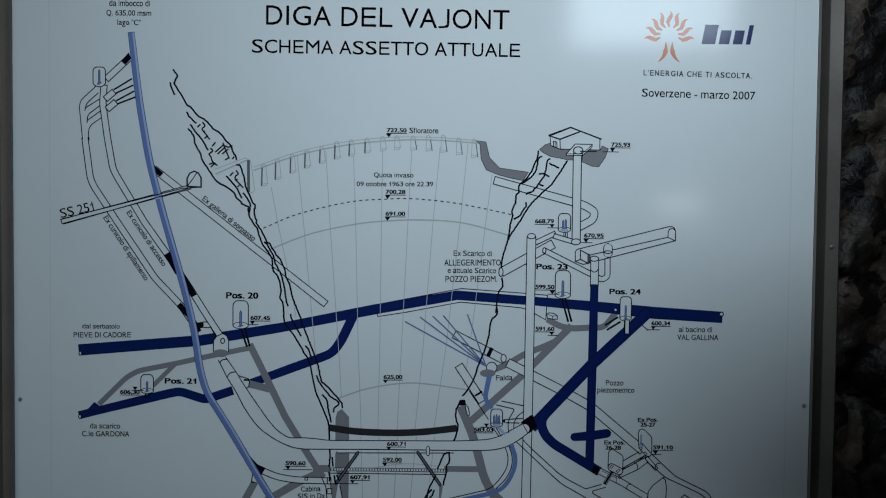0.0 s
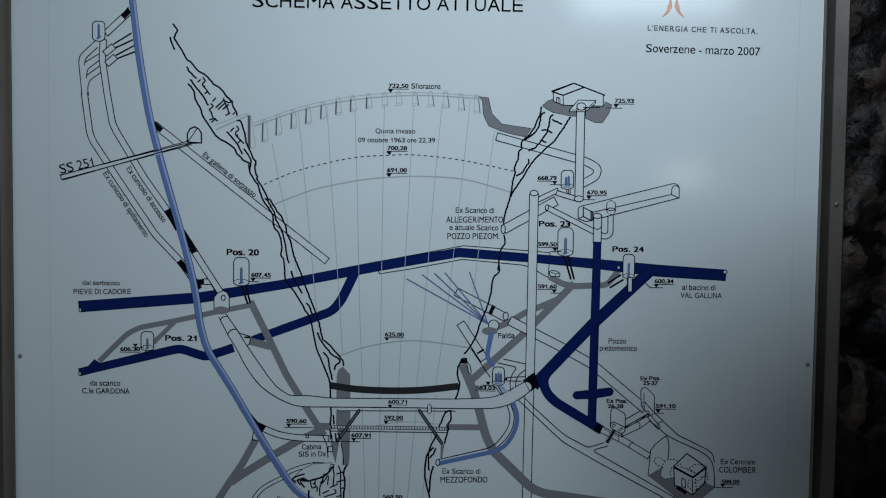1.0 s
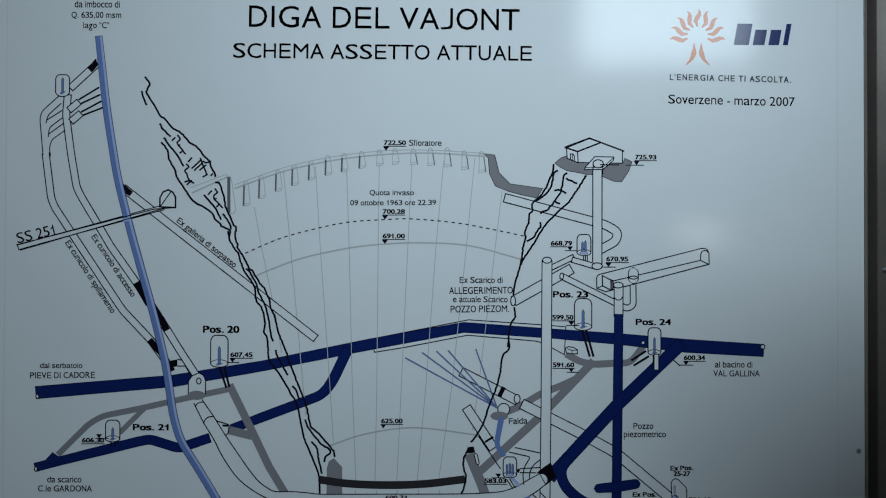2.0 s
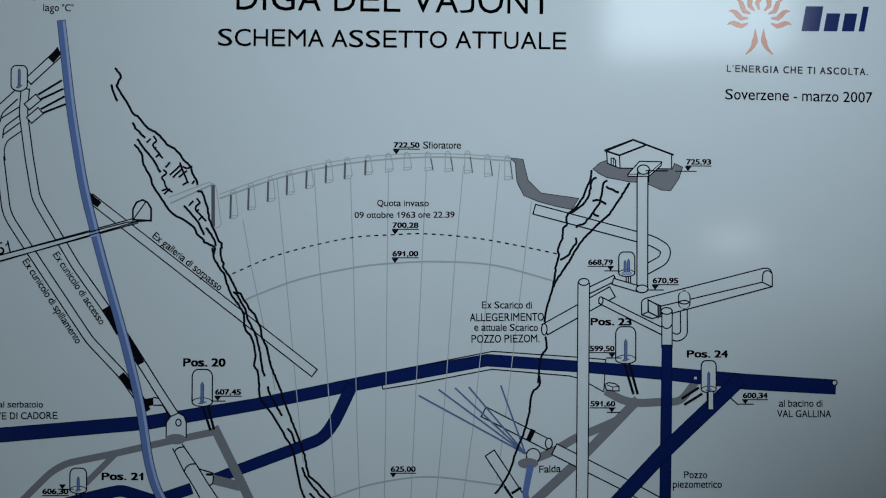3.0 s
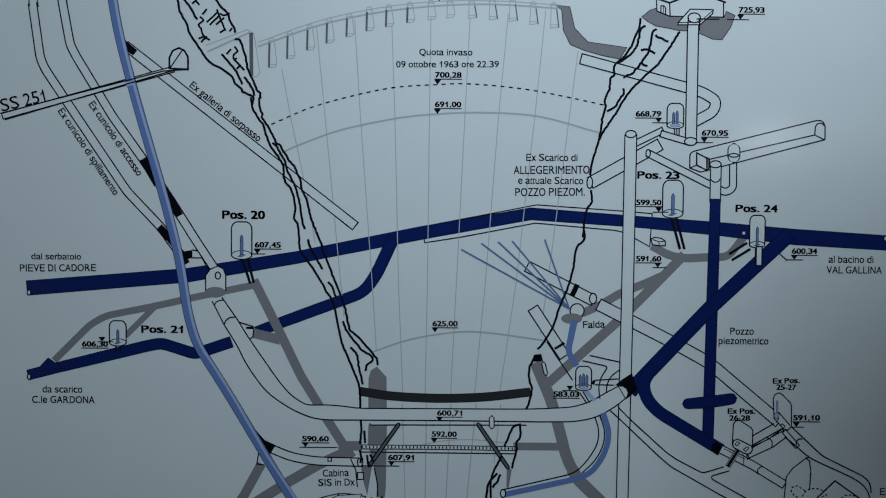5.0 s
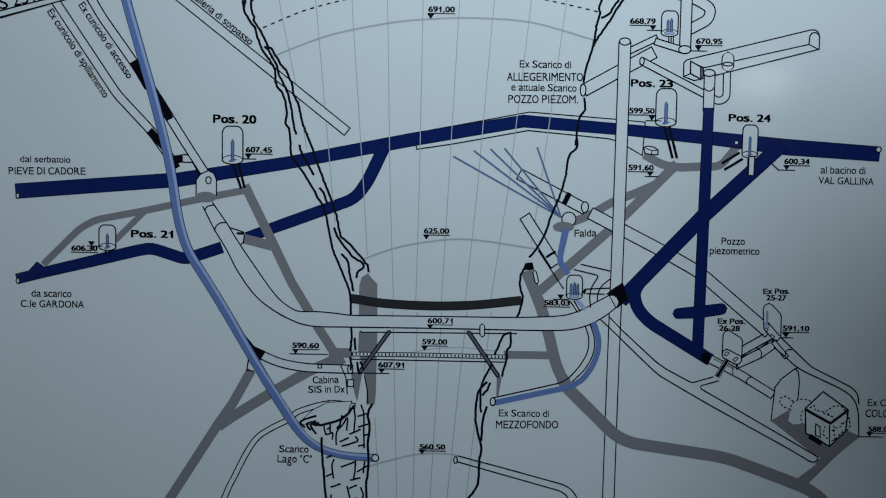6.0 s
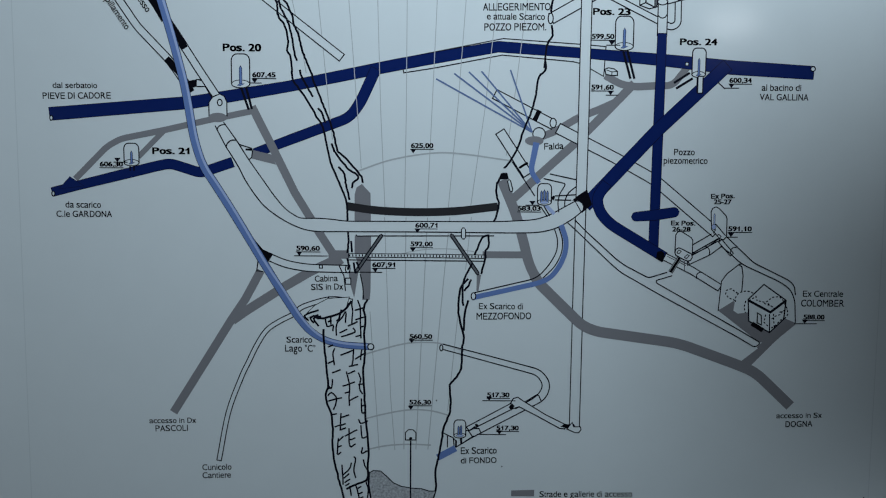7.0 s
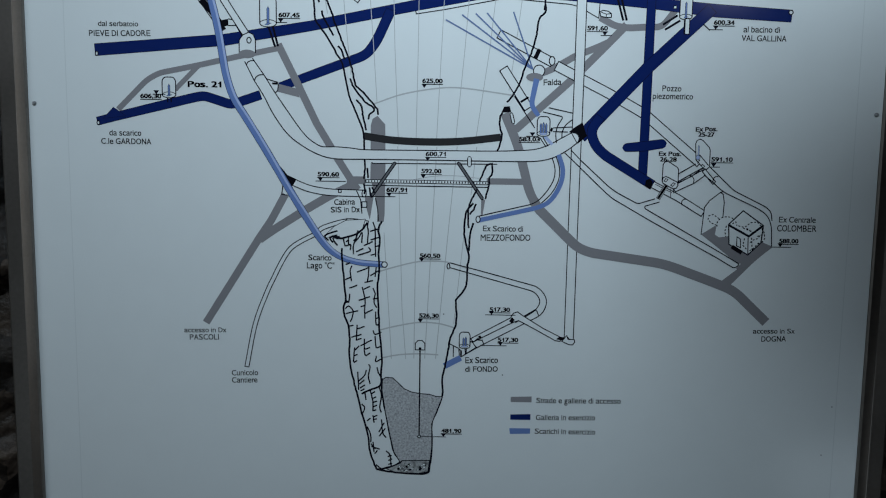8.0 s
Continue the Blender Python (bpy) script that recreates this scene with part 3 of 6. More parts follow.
stroke('dam_joint', [(37.0, 390.0), (27.0, 273.0), (14.0, 86.0), (2.0, -51.0)], 1.0, PALE)
stroke('dam_joint', [(79.0, 394.0), (68.0, 273.0), (49.0, 86.0), (32.0, -38.0)], 1.0, PALE)
stroke('dam_joint', [(116.0, 349.0), (107.0, 273.0), (85.0, 86.0), (77.0, 27.0)], 1.0, PALE)
stroke('dam_joint', [(-80.0, -54.0), (-76.0, -164.0), (-72.0, -290.0), (-66.0, -365.0)], 1.0, PALE)
stroke('dam_joint', [(-52.0, -54.0), (-53.0, -164.0), (-54.0, -364.0)], 1.2, PALE)
stroke('dam_joint', [(-24.0, -54.0), (-29.0, -164.0), (-38.0, -364.0)], 1.2, PALE)
stroke('dam_joint', [(5.0, -53.0), (-5.0, -163.0), (-22.0, -364.0)], 1.2, PALE)
stroke('dam_joint', [(33.0, -53.0), (26.0, -122.0)], 1.0, PALE)
stroke('dam_joint', [(-99.0, -178.0), (-89.0, -333.0), (-87.0, -365.0)], 1.0, PALE)
stroke('dam_joint', [(17.0, -177.0), (4.0, -311.0)], 1.0, PALE)
stroke('contour_arc', [(-226.0, 228.0), (-203.0, 239.0), (-152.0, 258.0), (-87.0, 272.0), (-42.0, 277.0), (9.0, 279.0), (73.0, 275.0), (142.0, 257.0)], 2.0, PALE, smooth=5)
stroke('contour_arc', [(-116.0, 5.0), (-73.0, 20.0), (-22.0, 29.0), (17.0, 29.0), (85.0, 20.0)], 2.0, PALE, smooth=5)
stroke('contour_arc', [(-73.0, -105.0), (-42.0, -98.0), (-18.0, -95.0), (9.0, -95.0), (37.0, -98.0)], 1.0, PALE, smooth=5)
stroke('contour_arc', [(-105.0, -235.0), (-82.0, -228.0), (-49.0, -220.0), (-16.0, -219.0), (5.0, -223.0), (25.0, -230.0)], 2.0, PALE, smooth=5)
stroke('contour_arc', [(-104.0, -322.0), (-81.0, -316.0), (-48.0, -310.0), (-19.0, -311.0), (5.0, -317.0)], 2.0, PALE, smooth=5)
stroke('contour_arc', [(-101.0, -364.0), (-77.0, -359.0), (-47.0, -357.0), (-18.0, -358.0)], 2.0, PALE, smooth=5)
stroke('reservoir_line', [(-230.0, 264.0), (-177.0, 286.0), (-100.0, 305.0), (-42.0, 310.0), (-4.0, 311.0), (54.0, 306.0), (105.0, 297.0), (148.0, 288.0)], 1.5, INK, smooth=8, dash=(4.6, 4.9))
pipe('dam_base_band', [(-128.2, -39.8), (-90.0, -45.0), (-38.2, -47.0), (13.6, -45.2), (66.6, -39.0)], 9.4, CHAR, line=0.5, smooth=6)

# light tunnels drawn in outline
pipe('tunnel_outline', [(-499.0, 398.0), (-491.0, 337.0), (-486.0, 325.0), (-455.0, 278.0), (-394.0, 187.0), (-355.0, 146.0), (-331.0, 112.0)], 8.0, WHITE, bend=8, shut=False)
stroke('tunnel_line', [(-482.3, 474.7), (-504.7, 453.9), (-507.2, 444.2), (-502.4, 394.8)], 1.4, INK, bend=6)
stroke('tunnel_line', [(-478.5, 465.2), (-496.4, 448.9), (-498.9, 438.0)], 1.5, INK, bend=5)
stroke('tunnel_line', [(-477.2, 455.6), (-497.7, 442.5)], 1.5, INK)
stroke('tunnel_line', [(-476.5, 445.9), (-494.4, 432.2), (-495.6, 419.4)], 1.5, INK, bend=5)
stroke('tunnel_line', [(-475.1, 438.2), (-495.6, 423.2)], 1.5, INK)
stroke('tunnel_line', [(-472.4, 429.2), (-490.9, 416.1), (-494.1, 405.2), (-492.4, 393.6)], 1.4, INK, bend=5)
pipe('tunnel_outline', [(-470.0, 476.0), (-472.0, 449.0), (-465.0, 398.0), (-457.0, 352.0), (-451.0, 340.0), (-410.0, 272.0), (-375.0, 223.0), (-345.0, 178.0), (-316.0, 132.0), (-291.0, 94.0)], 8.0, WHITE, bend=6)
pipe('tunnel_stub', [(-466.0, 486.0), (-432.0, 518.0)], 8.0, WHITE)
patch('black_collar', [(-444.0, 513.0), (-433.0, 526.0), (-429.0, 517.0), (-438.0, 507.0)], BLACK)
stroke('tunnel_line', [(-455.4, 470.0), (-427.8, 487.0)], 2.4, INK)
stroke('tunnel_line', [(-453.4, 464.2), (-425.8, 477.3)], 2.4, INK)
stroke('tunnel_line', [(-452.0, 453.3), (-424.5, 468.4)], 2.4, INK)
stroke('tunnel_line', [(-450.1, 448.8), (-423.1, 459.4)], 2.4, INK)
pipe('tunnel_stub', [(-467.5, 456.3), (-455.4, 466.7)], 7.6, WHITE, line=1.5)
pipe('tunnel_stub', [(-464.8, 440.9), (-452.7, 451.3)], 7.6, WHITE, line=1.5)
pipe('bypass_tunnel', [(-394.0, 351.0), (-135.0, 150.0)], 9.0, WHITE, line=1.4)
patch('black_collar', [(-400.0, 363.0), (-392.0, 355.0), (-381.0, 346.0), (-386.0, 340.0), (-396.0, 347.0)], BLACK)
pipe('road_band', [(-534.0, 271.0), (-341.0, 325.0)], 5.0, WHITE, line=1.4)
patch('tunnel_portal', [(-345.0, 326.0), (-345.0, 338.0), (-341.0, 346.0), (-334.0, 349.0), (-328.0, 346.0), (-324.0, 339.0), (-324.0, 325.0)], WHITE, line=2.2)
stroke('tunnel_portal_line', [(-344.0, 327.0), (-330.0, 347.0)], 1.5, INK)
stroke('black_collar', [(-376.0, 224.0), (-359.0, 195.0)], 9.0, BLACK)
stroke('black_collar', [(-351.0, 190.0), (-334.0, 160.0)], 8.1, BLACK)
stroke('black_collar', [(-358.0, 147.0), (-342.0, 130.0), (-327.0, 105.0)], 9.0, BLACK)
patch('black_collar', [(-331.0, 119.0), (-320.0, 121.0), (-320.0, 112.0), (-328.0, 110.0)], BLACK)
stroke('tunnel_line', [(-320.0, 121.0), (-314.0, 120.0)], 1.5, INK)
stroke('tunnel_line', [(-320.0, 112.0), (-309.0, 112.0), (-299.0, 94.0)], 1.5, INK)
pipe('drain_pipe', [(120.0, 340.0), (257.0, 304.0), (273.0, 294.0), (270.0, 282.0), (248.0, 270.0)], 10.0, WHITE, bend=16)
pipe('shaft_outline', [(245.0, 385.0), (245.0, 249.0)], 11.0, WHITE, line=1.5)
pipe('relief_pipe', [(132.6, 200.9), (209.7, 244.3)], 12.0, WHITE, line=1.5)
oval('relief_mouth', (131.3, 200.9), 3.2, 6.6, WHITE)
pipe('relief_pipe', [(183.2, 246.0), (212.7, 260.5)], 5.4, WHITE, line=1.5)
stroke('chamber_leg', [(226.2, 264.5), (226.4, 254.2)], 1.4, INK)
stroke('chamber_leg', [(228.8, 264.5), (229.0, 252.9)], 1.4, INK)
stroke('chamber_leg', [(231.4, 264.6), (231.5, 252.9)], 1.4, INK)
pipe('relief_pipe', [(211.5, 256.6), (243.9, 247.3)], 5.6, WHITE, line=1.5)
oval('shaft_mouth', (244.8, 248.2), 7.0, 4.4, WHITE)
pipe('drain_pipe', [(196.9, 234.5), (285.3, 190.8), (293.7, 195.4), (293.2, 231.6)], 6.4, WHITE, line=1.5, bend=11)
oval('pipe_mouth', (196.9, 234.5), 2.5, 4.2, WHITE)
oval('shaft_mouth', (245.0, 387.0), 7.0, 5.0, WHITE)
patch('box_culvert', [(244.3, 218.2), (244.1, 232.4), (245.3, 235.0), (247.9, 237.0), (385.8, 272.6), (390.9, 272.7), (394.2, 270.8), (396.2, 266.3), (396.4, 251.4), (256.6, 213.8)], WHITE, line=1.5)
stroke('box_culvert_line', [(384.7, 256.5), (385.2, 265.5), (387.1, 268.8), (389.7, 269.8), (392.9, 269.5), (396.2, 266.3)], 1.5, INK)
stroke('box_culvert_line', [(396.4, 250.8), (384.7, 256.5), (266.1, 228.1)], 1.5, INK)
patch('culvert_door', [(251.8, 235.4), (252.0, 221.5), (263.7, 215.8), (263.5, 229.4)], WHITE, line=1.9)
patch('culvert_door_edge', [(263.5, 230.0), (266.4, 228.7), (266.9, 219.1), (263.7, 215.1)], GREY, line=1.4)
stroke('box_culvert_line', [(244.3, 218.2), (252.0, 221.5)], 1.5, INK)
stroke('box_culvert_line', [(263.5, 230.0), (266.1, 228.7)], 1.5, INK)
pipe('gate_shaft', [(293.9, 231.6), (293.8, 239.4)], 12.0, WHITE, line=1.4, cap=True)
oval('shaft_mouth', (293.8, 232.9), 5.4, 2.0, WHITE)
pipe('gate_shaft', [(273.9, 222.4), (273.8, 181.0)], 10.6, WHITE, line=1.4)
stroke('gate_shaft_line', [(268.3, 205.5), (271.0, 202.9), (274.2, 202.3), (277.4, 203.7), (279.3, 206.9)], 1.4, INK)
oval('shaft_mouth', (273.3, 222.7), 6.4, 3.9, WHITE)

# main outfall pipes
pipe('inspection_tunnel', [(62.0, 105.0), (137.0, 67.0)], 11.0, WHITE)
stroke('black_collar', [(119.0, 85.0), (113.0, 72.0)], 6.0, BLACK)
pipe('tall_shaft', [(177.0, 254.0), (176.0, 56.0), (174.0, -148.0), (173.0, -332.0)], 12.0, WHITE, line=1.4)
oval('shaft_mouth', (177.0, 256.0), 6.0, 4.0, WHITE)
pipe('road', [(116.0, -128.0), (122.0, -139.0), (180.0, -195.0), (199.0, -203.0), (308.0, -218.0), (383.0, -245.0), (411.0, -256.0), (460.0, -302.0)], 14.0, ROAD, line=0, bend=18)
pipe('navy_shaft', [(274.0, 183.0), (273.0, 87.0), (271.0, -92.0)], (11.0, 12.0, 12.0), NAVY, line=0.7)
pipe('navy_gallery', [(359.0, 144.0), (272.0, 61.0), (181.0, -37.0)], (16.0, 16.0, 16.0), NAVY, line=0.7)
pipe('navy_gallery', [(208.0, -8.0), (195.0, -27.0), (200.0, -46.0), (214.0, -61.0), (286.0, -104.0)], 13.0, NAVY, line=0.7, bend=20)
pipe('navy_surge_chamber', [(247.0, -51.0), (271.0, -49.0), (297.0, -45.0)], (11.0, 13.0, 12.0), NAVY, line=0.7, cap=True)
patch('black_collar', [(276.0, -97.0), (282.0, -95.0), (286.0, -99.0), (284.0, -110.0), (275.0, -106.0)], BLACK)
patch('black_collar', [(163.6, -30.2), (171.8, -23.5), (182.6, -16.2), (189.7, -35.6), (176.4, -46.9), (178.8, -38.4), (175.4, -33.3), (168.8, -31.4)], BLACK)
channel('main_outfall_pipe', [(-284.1, 35.8), (-269.9, 12.8), (-257.5, -10.9), (-238.7, -37.1), (-219.3, -53.1), (-196.6, -65.7), (-172.5, -72.5), (-128.5, -73.0), (-37.8, -72.8), (53.1, -73.2), (92.1, -73.2), (121.3, -72.0), (143.9, -66.4), (163.0, -55.6), (175.7, -45.6)], [(-270.6, 44.4), (-255.1, 19.6), (-234.3, -10.5), (-222.6, -27.1), (-209.6, -42.5), (-196.7, -52.0), (-186.9, -55.8), (-167.5, -55.8), (-148.1, -57.1), (-127.4, -59.3), (-89.8, -59.3), (-38.0, -59.1), (52.8, -58.8), (91.7, -57.5), (117.6, -55.1), (136.9, -48.3), (152.8, -39.5), (167.5, -31.4)])
patch('main_outfall_pipe_end', [(167.5, -31.4), (172.7, -31.3), (176.7, -33.9), (178.8, -38.4), (178.2, -42.3), (175.7, -45.6)], WHITE, line=1.4)
patch('tunnel_outline', [(-297.6, 62.6), (-286.7, 67.3), (-269.3, 42.5), (-276.4, 44.3), (-282.1, 41.0), (-284.1, 35.8)], WHITE)
stroke('tunnel_line', [(-297.6, 62.6), (-284.1, 35.8)], 1.5, INK)
stroke('tunnel_line', [(-286.7, 67.3), (-266.7, 38.7), (-250.6, 33.8)], 1.5, INK)
stroke('tunnel_line', [(-295.0, 58.1), (-293.1, 61.4), (-289.2, 63.4), (-283.5, 64.1)], 1.5, INK, smooth=4)
stroke('tunnel_line', [(-284.1, 35.2), (-282.1, 40.3), (-277.0, 44.0), (-269.9, 44.4)], 1.5, INK, smooth=4)
oval('pipe_mouth', (137.0, 69.0), 4.0, 6.0, WHITE)
pipe('inspection_tunnel', [(69.0, 57.0), (105.0, 3.0)], 11.0, WHITE)
stroke('black_collar', [(94.0, 11.0), (105.0, 18.0)], 3.0, BLACK)
stroke('tunnel_line', [(85.0, 19.0), (115.0, -25.0)], 1.5, INK)
stroke('tunnel_line', [(123.0, -39.0), (132.0, -52.0)], 1.5, INK)
stroke('tunnel_line', [(127.0, -38.0), (135.0, -51.0)], 1.5, INK)
stroke('tunnel_line', [(134.1, 3.7), (168.0, -3.5)], 1.5, INK)
stroke('tunnel_line', [(125.9, -2.3), (155.2, -8.9), (147.2, -22.0), (144.9, -33.1), (146.5, -46.1)], 1.5, INK, bend=4)
stroke('tunnel_line', [(168.3, -12.6), (158.1, -20.5), (153.9, -31.0), (154.1, -39.5)], 1.5, INK, bend=6)
stroke('tunnel_line', [(140.8, -24.7), (168.6, -23.0)], 1.5, INK)
stroke('tunnel_line', [(140.9, -29.9), (162.3, -30.2)], 1.5, INK)
patch('black_collar', [(136.3, -28.1), (138.8, -24.1), (141.4, -25.4), (139.6, -30.6)], BLACK)
oval('culvert_node', (119.0, 55.0), 8.0, 8.0, WHITE)
oval('culvert_foot', (113.0, 46.0), 12.0, 6.0, ROAD, line=0)
stroke('tunnel_line', [(158.6, -59.6), (170.0, -69.9), (215.5, -112.4), (229.0, -124.0), (283.6, -154.8), (384.0, -208.3), (409.7, -223.2), (417.3, -217.0), (387.0, -199.6), (316.5, -160.2), (276.4, -137.8), (276.3, -134.5), (297.0, -128.2)], 1.5, INK, bend=6)
stroke('tunnel_line', [(167.6, -55.6), (181.6, -69.7), (223.2, -107.0), (235.2, -115.4), (265.8, -131.3), (290.3, -123.7)], 1.5, INK, bend=4)
pipe('penstock', [(286.6, -103.5), (322.4, -121.2), (359.7, -143.6)], 8.0, WHITE, line=1.4)
stroke('pipe_collar', [(329.3, -132.3), (329.1, -127.0), (332.3, -123.7), (336.2, -123.6)], 1.4, INK, smooth=4)
stroke('penstock_line', [(289.9, -102.8), (314.4, -114.8)], 1.0, INK)
pipe('penstock', [(317.4, -108.2), (343.0, -95.9), (358.8, -83.8)], 9.0, WHITE, line=1.4)
stroke('pipe_collar', [(344.4, -100.5), (344.9, -95.2), (342.1, -90.7), (338.8, -89.4)], 1.4, INK, smooth=4)
stroke('penstock_line', [(321.6, -98.9), (356.0, -78.7)], 1.6, INK)
stroke('penstock_line', [(321.7, -101.5), (357.4, -81.2)], 1.4, INK)
stroke('penstock_line', [(311.7, -93.8), (346.6, -72.9)], 1.5, INK)
pipe('penstock', [(358.7, -82.5), (373.7, -99.3)], 4.0, WHITE, line=1.4)
stroke('penstock_line', [(367.0, -77.1), (403.4, -110.6), (450.6, -133.4), (458.1, -140.5), (460.0, -153.0)], 1.5, INK, bend=6)
stroke('penstock_line', [(358.9, -88.4), (372.3, -98.7), (387.2, -112.2), (439.0, -135.6), (453.1, -145.2), (459.6, -159.6), (461.6, -190.0)], 1.5, INK, bend=9)
stroke('pipe_collar', [(372.3, -98.7), (372.8, -93.4), (375.9, -90.7), (379.8, -90.7)], 1.4, INK, smooth=4)
stroke('black_collar', [(308.0, -100.5), (294.5, -123.7)], 6.4, BLACK)
stroke('tunnel_line', [(306.0, -100.5), (293.1, -121.7)], 0.8, PALE)
stroke('tunnel_line', [(310.0, -101.7), (296.5, -124.3)], 0.8, PALE)
stroke('tunnel_line', [(312.2, -108.9), (312.7, -121.4)], 1.3, GREY)
stroke('tunnel_line', [(316.1, -109.5), (317.0, -115.4)], 1.4, INK)
patch('valve_house', [(299.4, -97.3), (299.9, -74.4), (302.4, -70.5), (306.9, -69.7), (320.2, -78.0), (322.3, -81.2), (322.3, -101.5)], WHITE, line=1.4)
patch('valve_platform', [(299.5, -98.0), (300.6, -93.4), (304.4, -91.4), (309.0, -93.2), (321.6, -99.6), (322.4, -104.1), (320.0, -108.1), (316.1, -108.8), (311.5, -107.0), (300.9, -101.2)], WHITE, line=1.5)
patch('valve', [(302.1, -97.9), (304.5, -94.3), (307.8, -95.9), (304.7, -99.2)], WHITE, line=1.1)
patch('valve', [(312.0, -103.7), (315.8, -100.3), (318.4, -101.6), (314.7, -105.6)], WHITE, line=1.1)
patch('valve_house', [(346.4, -67.1), (344.9, -44.2), (346.7, -39.7), (351.1, -37.6), (355.1, -39.5), (364.6, -49.1), (366.0, -53.0), (366.3, -76.5), (362.5, -80.5), (357.9, -79.3)], WHITE, line=1.4)
stroke('penstock_line', [(346.4, -65.7), (351.6, -67.6), (348.6, -72.2)], 1.1, INK)
stroke('penstock_line', [(351.3, -59.8), (364.9, -75.2)], 1.4, INK)
patch('gauge_arrow', [(348.8, -61.1), (348.6, -48.1), (349.5, -46.1), (350.6, -48.1), (350.7, -61.1)], PALEBLUE, line=0.5)
oval('valve', (349.2, -63.7), 3.0, 3.4, PALEBLUE, line=0.6)
patch('valve', [(353.9, -75.4), (355.8, -73.4), (359.1, -76.0), (357.3, -78.6)], WHITE, line=1.1)
patch('turbine_vault', [(359.0, -174.0), (362.0, -135.0), (369.0, -125.0), (384.0, -113.0), (388.0, -116.0), (390.0, -128.0), (389.0, -151.0), (382.0, -165.0)], WHITE, line=1.5)
stroke('penstock_line', [(387.0, -112.0), (384.0, -113.0)], 1.5, INK)
patch('turbine_floor', [(359.0, -174.0), (379.0, -161.0), (394.0, -177.0), (400.0, -188.0), (405.0, -195.0), (429.0, -203.0), (422.0, -213.0)], ROAD)
patch('turbine_floor', [(421.0, -212.0), (428.0, -202.0), (447.0, -186.0), (463.0, -191.0), (420.0, -228.0), (412.0, -223.0), (418.0, -217.0)], ROAD)
patch('draft_tube', [(379.0, -174.0), (381.0, -160.0), (387.0, -150.0), (400.0, -147.0), (409.0, -155.0), (401.0, -165.0), (394.0, -177.0), (385.0, -178.0)], WHITE)
oval('turbine_casing', (395.0, -159.0), 14.0, 11.0, WHITE, dash=True)
patch('draft_tube', [(381.0, -174.0), (382.0, -161.0), (388.0, -153.0), (396.0, -155.0), (399.0, -176.0), (385.0, -178.0)], WHITE)
stroke('turbine_casing', [(384.0, -151.0), (375.0, -145.0), (369.0, -147.0), (368.0, -152.0), (372.0, -157.0), (382.0, -161.0)], 1.5, INK, dash=(3.0, 2.0))
stroke('turbine_casing', [(395.0, -161.0), (393.0, -169.0), (395.0, -177.0)], 1.5, INK, dash=(3.0, 2.0))
patch('turbine_house', [(398.0, -159.0), (418.0, -139.0), (448.0, -160.0), (446.0, -185.0), (428.0, -203.0), (400.0, -188.0)], WHITE, line=1.8)
stroke('turbine_house_line', [(398.0, -160.0), (428.0, -176.0), (448.0, -160.0)], 3.2, INK)
stroke('turbine_house_line', [(427.0, -178.0), (428.0, -202.0)], 1.5, INK)
patch('turbine_house_door', [(411.0, -190.0), (411.0, -177.0), (416.0, -180.0), (417.0, -193.0)], WHITE, line=1.6)
stroke('turbine_house_step', [(404.0, -191.0), (419.0, -200.0)], 6.0, BLACK)
stroke('turbine_house_line', [(412.0, -161.0), (421.0, -163.0), (430.0, -156.0), (439.0, -155.0), (445.0, -161.0)], 1.5, INK, dash=(3.0, 2.0))
stroke('turbine_house_line', [(424.0, -164.0), (433.0, -171.0)], 1.5, INK, dash=(3.0, 2.0))
stroke('turbine_house_line', [(419.0, -164.0), (432.0, -169.0)], 1.5, INK, dash=(3.0, 2.0))
stroke('turbine_house_line', [(422.0, -179.0), (420.0, -189.0), (426.0, -195.0)], 1.5, INK, dash=(3.0, 2.0))
stroke('turbine_house_line', [(430.0, -185.0), (435.0, -181.0), (441.0, -179.0), (445.0, -173.0)], 1.5, INK, dash=(3.0, 2.0))
stroke('turbine_house_line', [(430.0, -197.0), (435.0, -194.0), (441.0, -187.0), (446.0, -183.0)], 1.5, INK, dash=(3.0, 2.0))
stroke('turbine_house_line', [(399.0, -161.0), (408.0, -155.0), (410.0, -161.0)], 1.5, INK, dash=(3.0, 2.0))
stroke('turbine_house_line', [(432.0, -178.0), (434.0, -197.0)], 1.5, INK, dash=(3.0, 2.0))
stroke('turbine_casing', [(446.0, -164.0), (450.0, -171.0), (451.0, -179.0), (447.0, -185.0)], 1.5, INK, dash=(3.0, 2.0))
stroke('turbine_casing', [(440.0, -176.0), (450.0, -172.0)], 1.5, INK, dash=(3.0, 2.0))
pipe('cabin_tunnel', [(-230.0, -107.0), (-209.0, -116.0), (-181.0, -121.0), (-126.0, -122.0)], 8.0, WHITE, bend=20)
patch('black_collar', [(-250.0, -83.0), (-238.0, -97.0), (-225.0, -103.0), (-232.0, -114.0), (-242.0, -109.0)], BLACK)
stroke('tunnel_line', [(-244.0, -107.0), (-247.0, -126.0)], 1.5, INK)
stroke('tunnel_line', [(-247.0, -125.0), (-238.0, -126.0)], 1.5, INK)
patch('hatch_mark', [(-165.0, -117.0), (-161.0, -117.0), (-161.0, -121.0), (-165.0, -121.0)], WHITE, line=1.4)
stroke('tunnel_line', [(-139.0, -118.0), (-133.0, -131.0), (-131.0, -151.0)], 1.5, INK)
patch('cabin', [(-131.0, -134.0), (-124.0, -134.0), (-124.0, -142.0), (-131.0, -142.0)], WHITE, line=1.4)
oval('pipe_mouth', (-128.0, -122.0), 3.0, 5.0, WHITE)
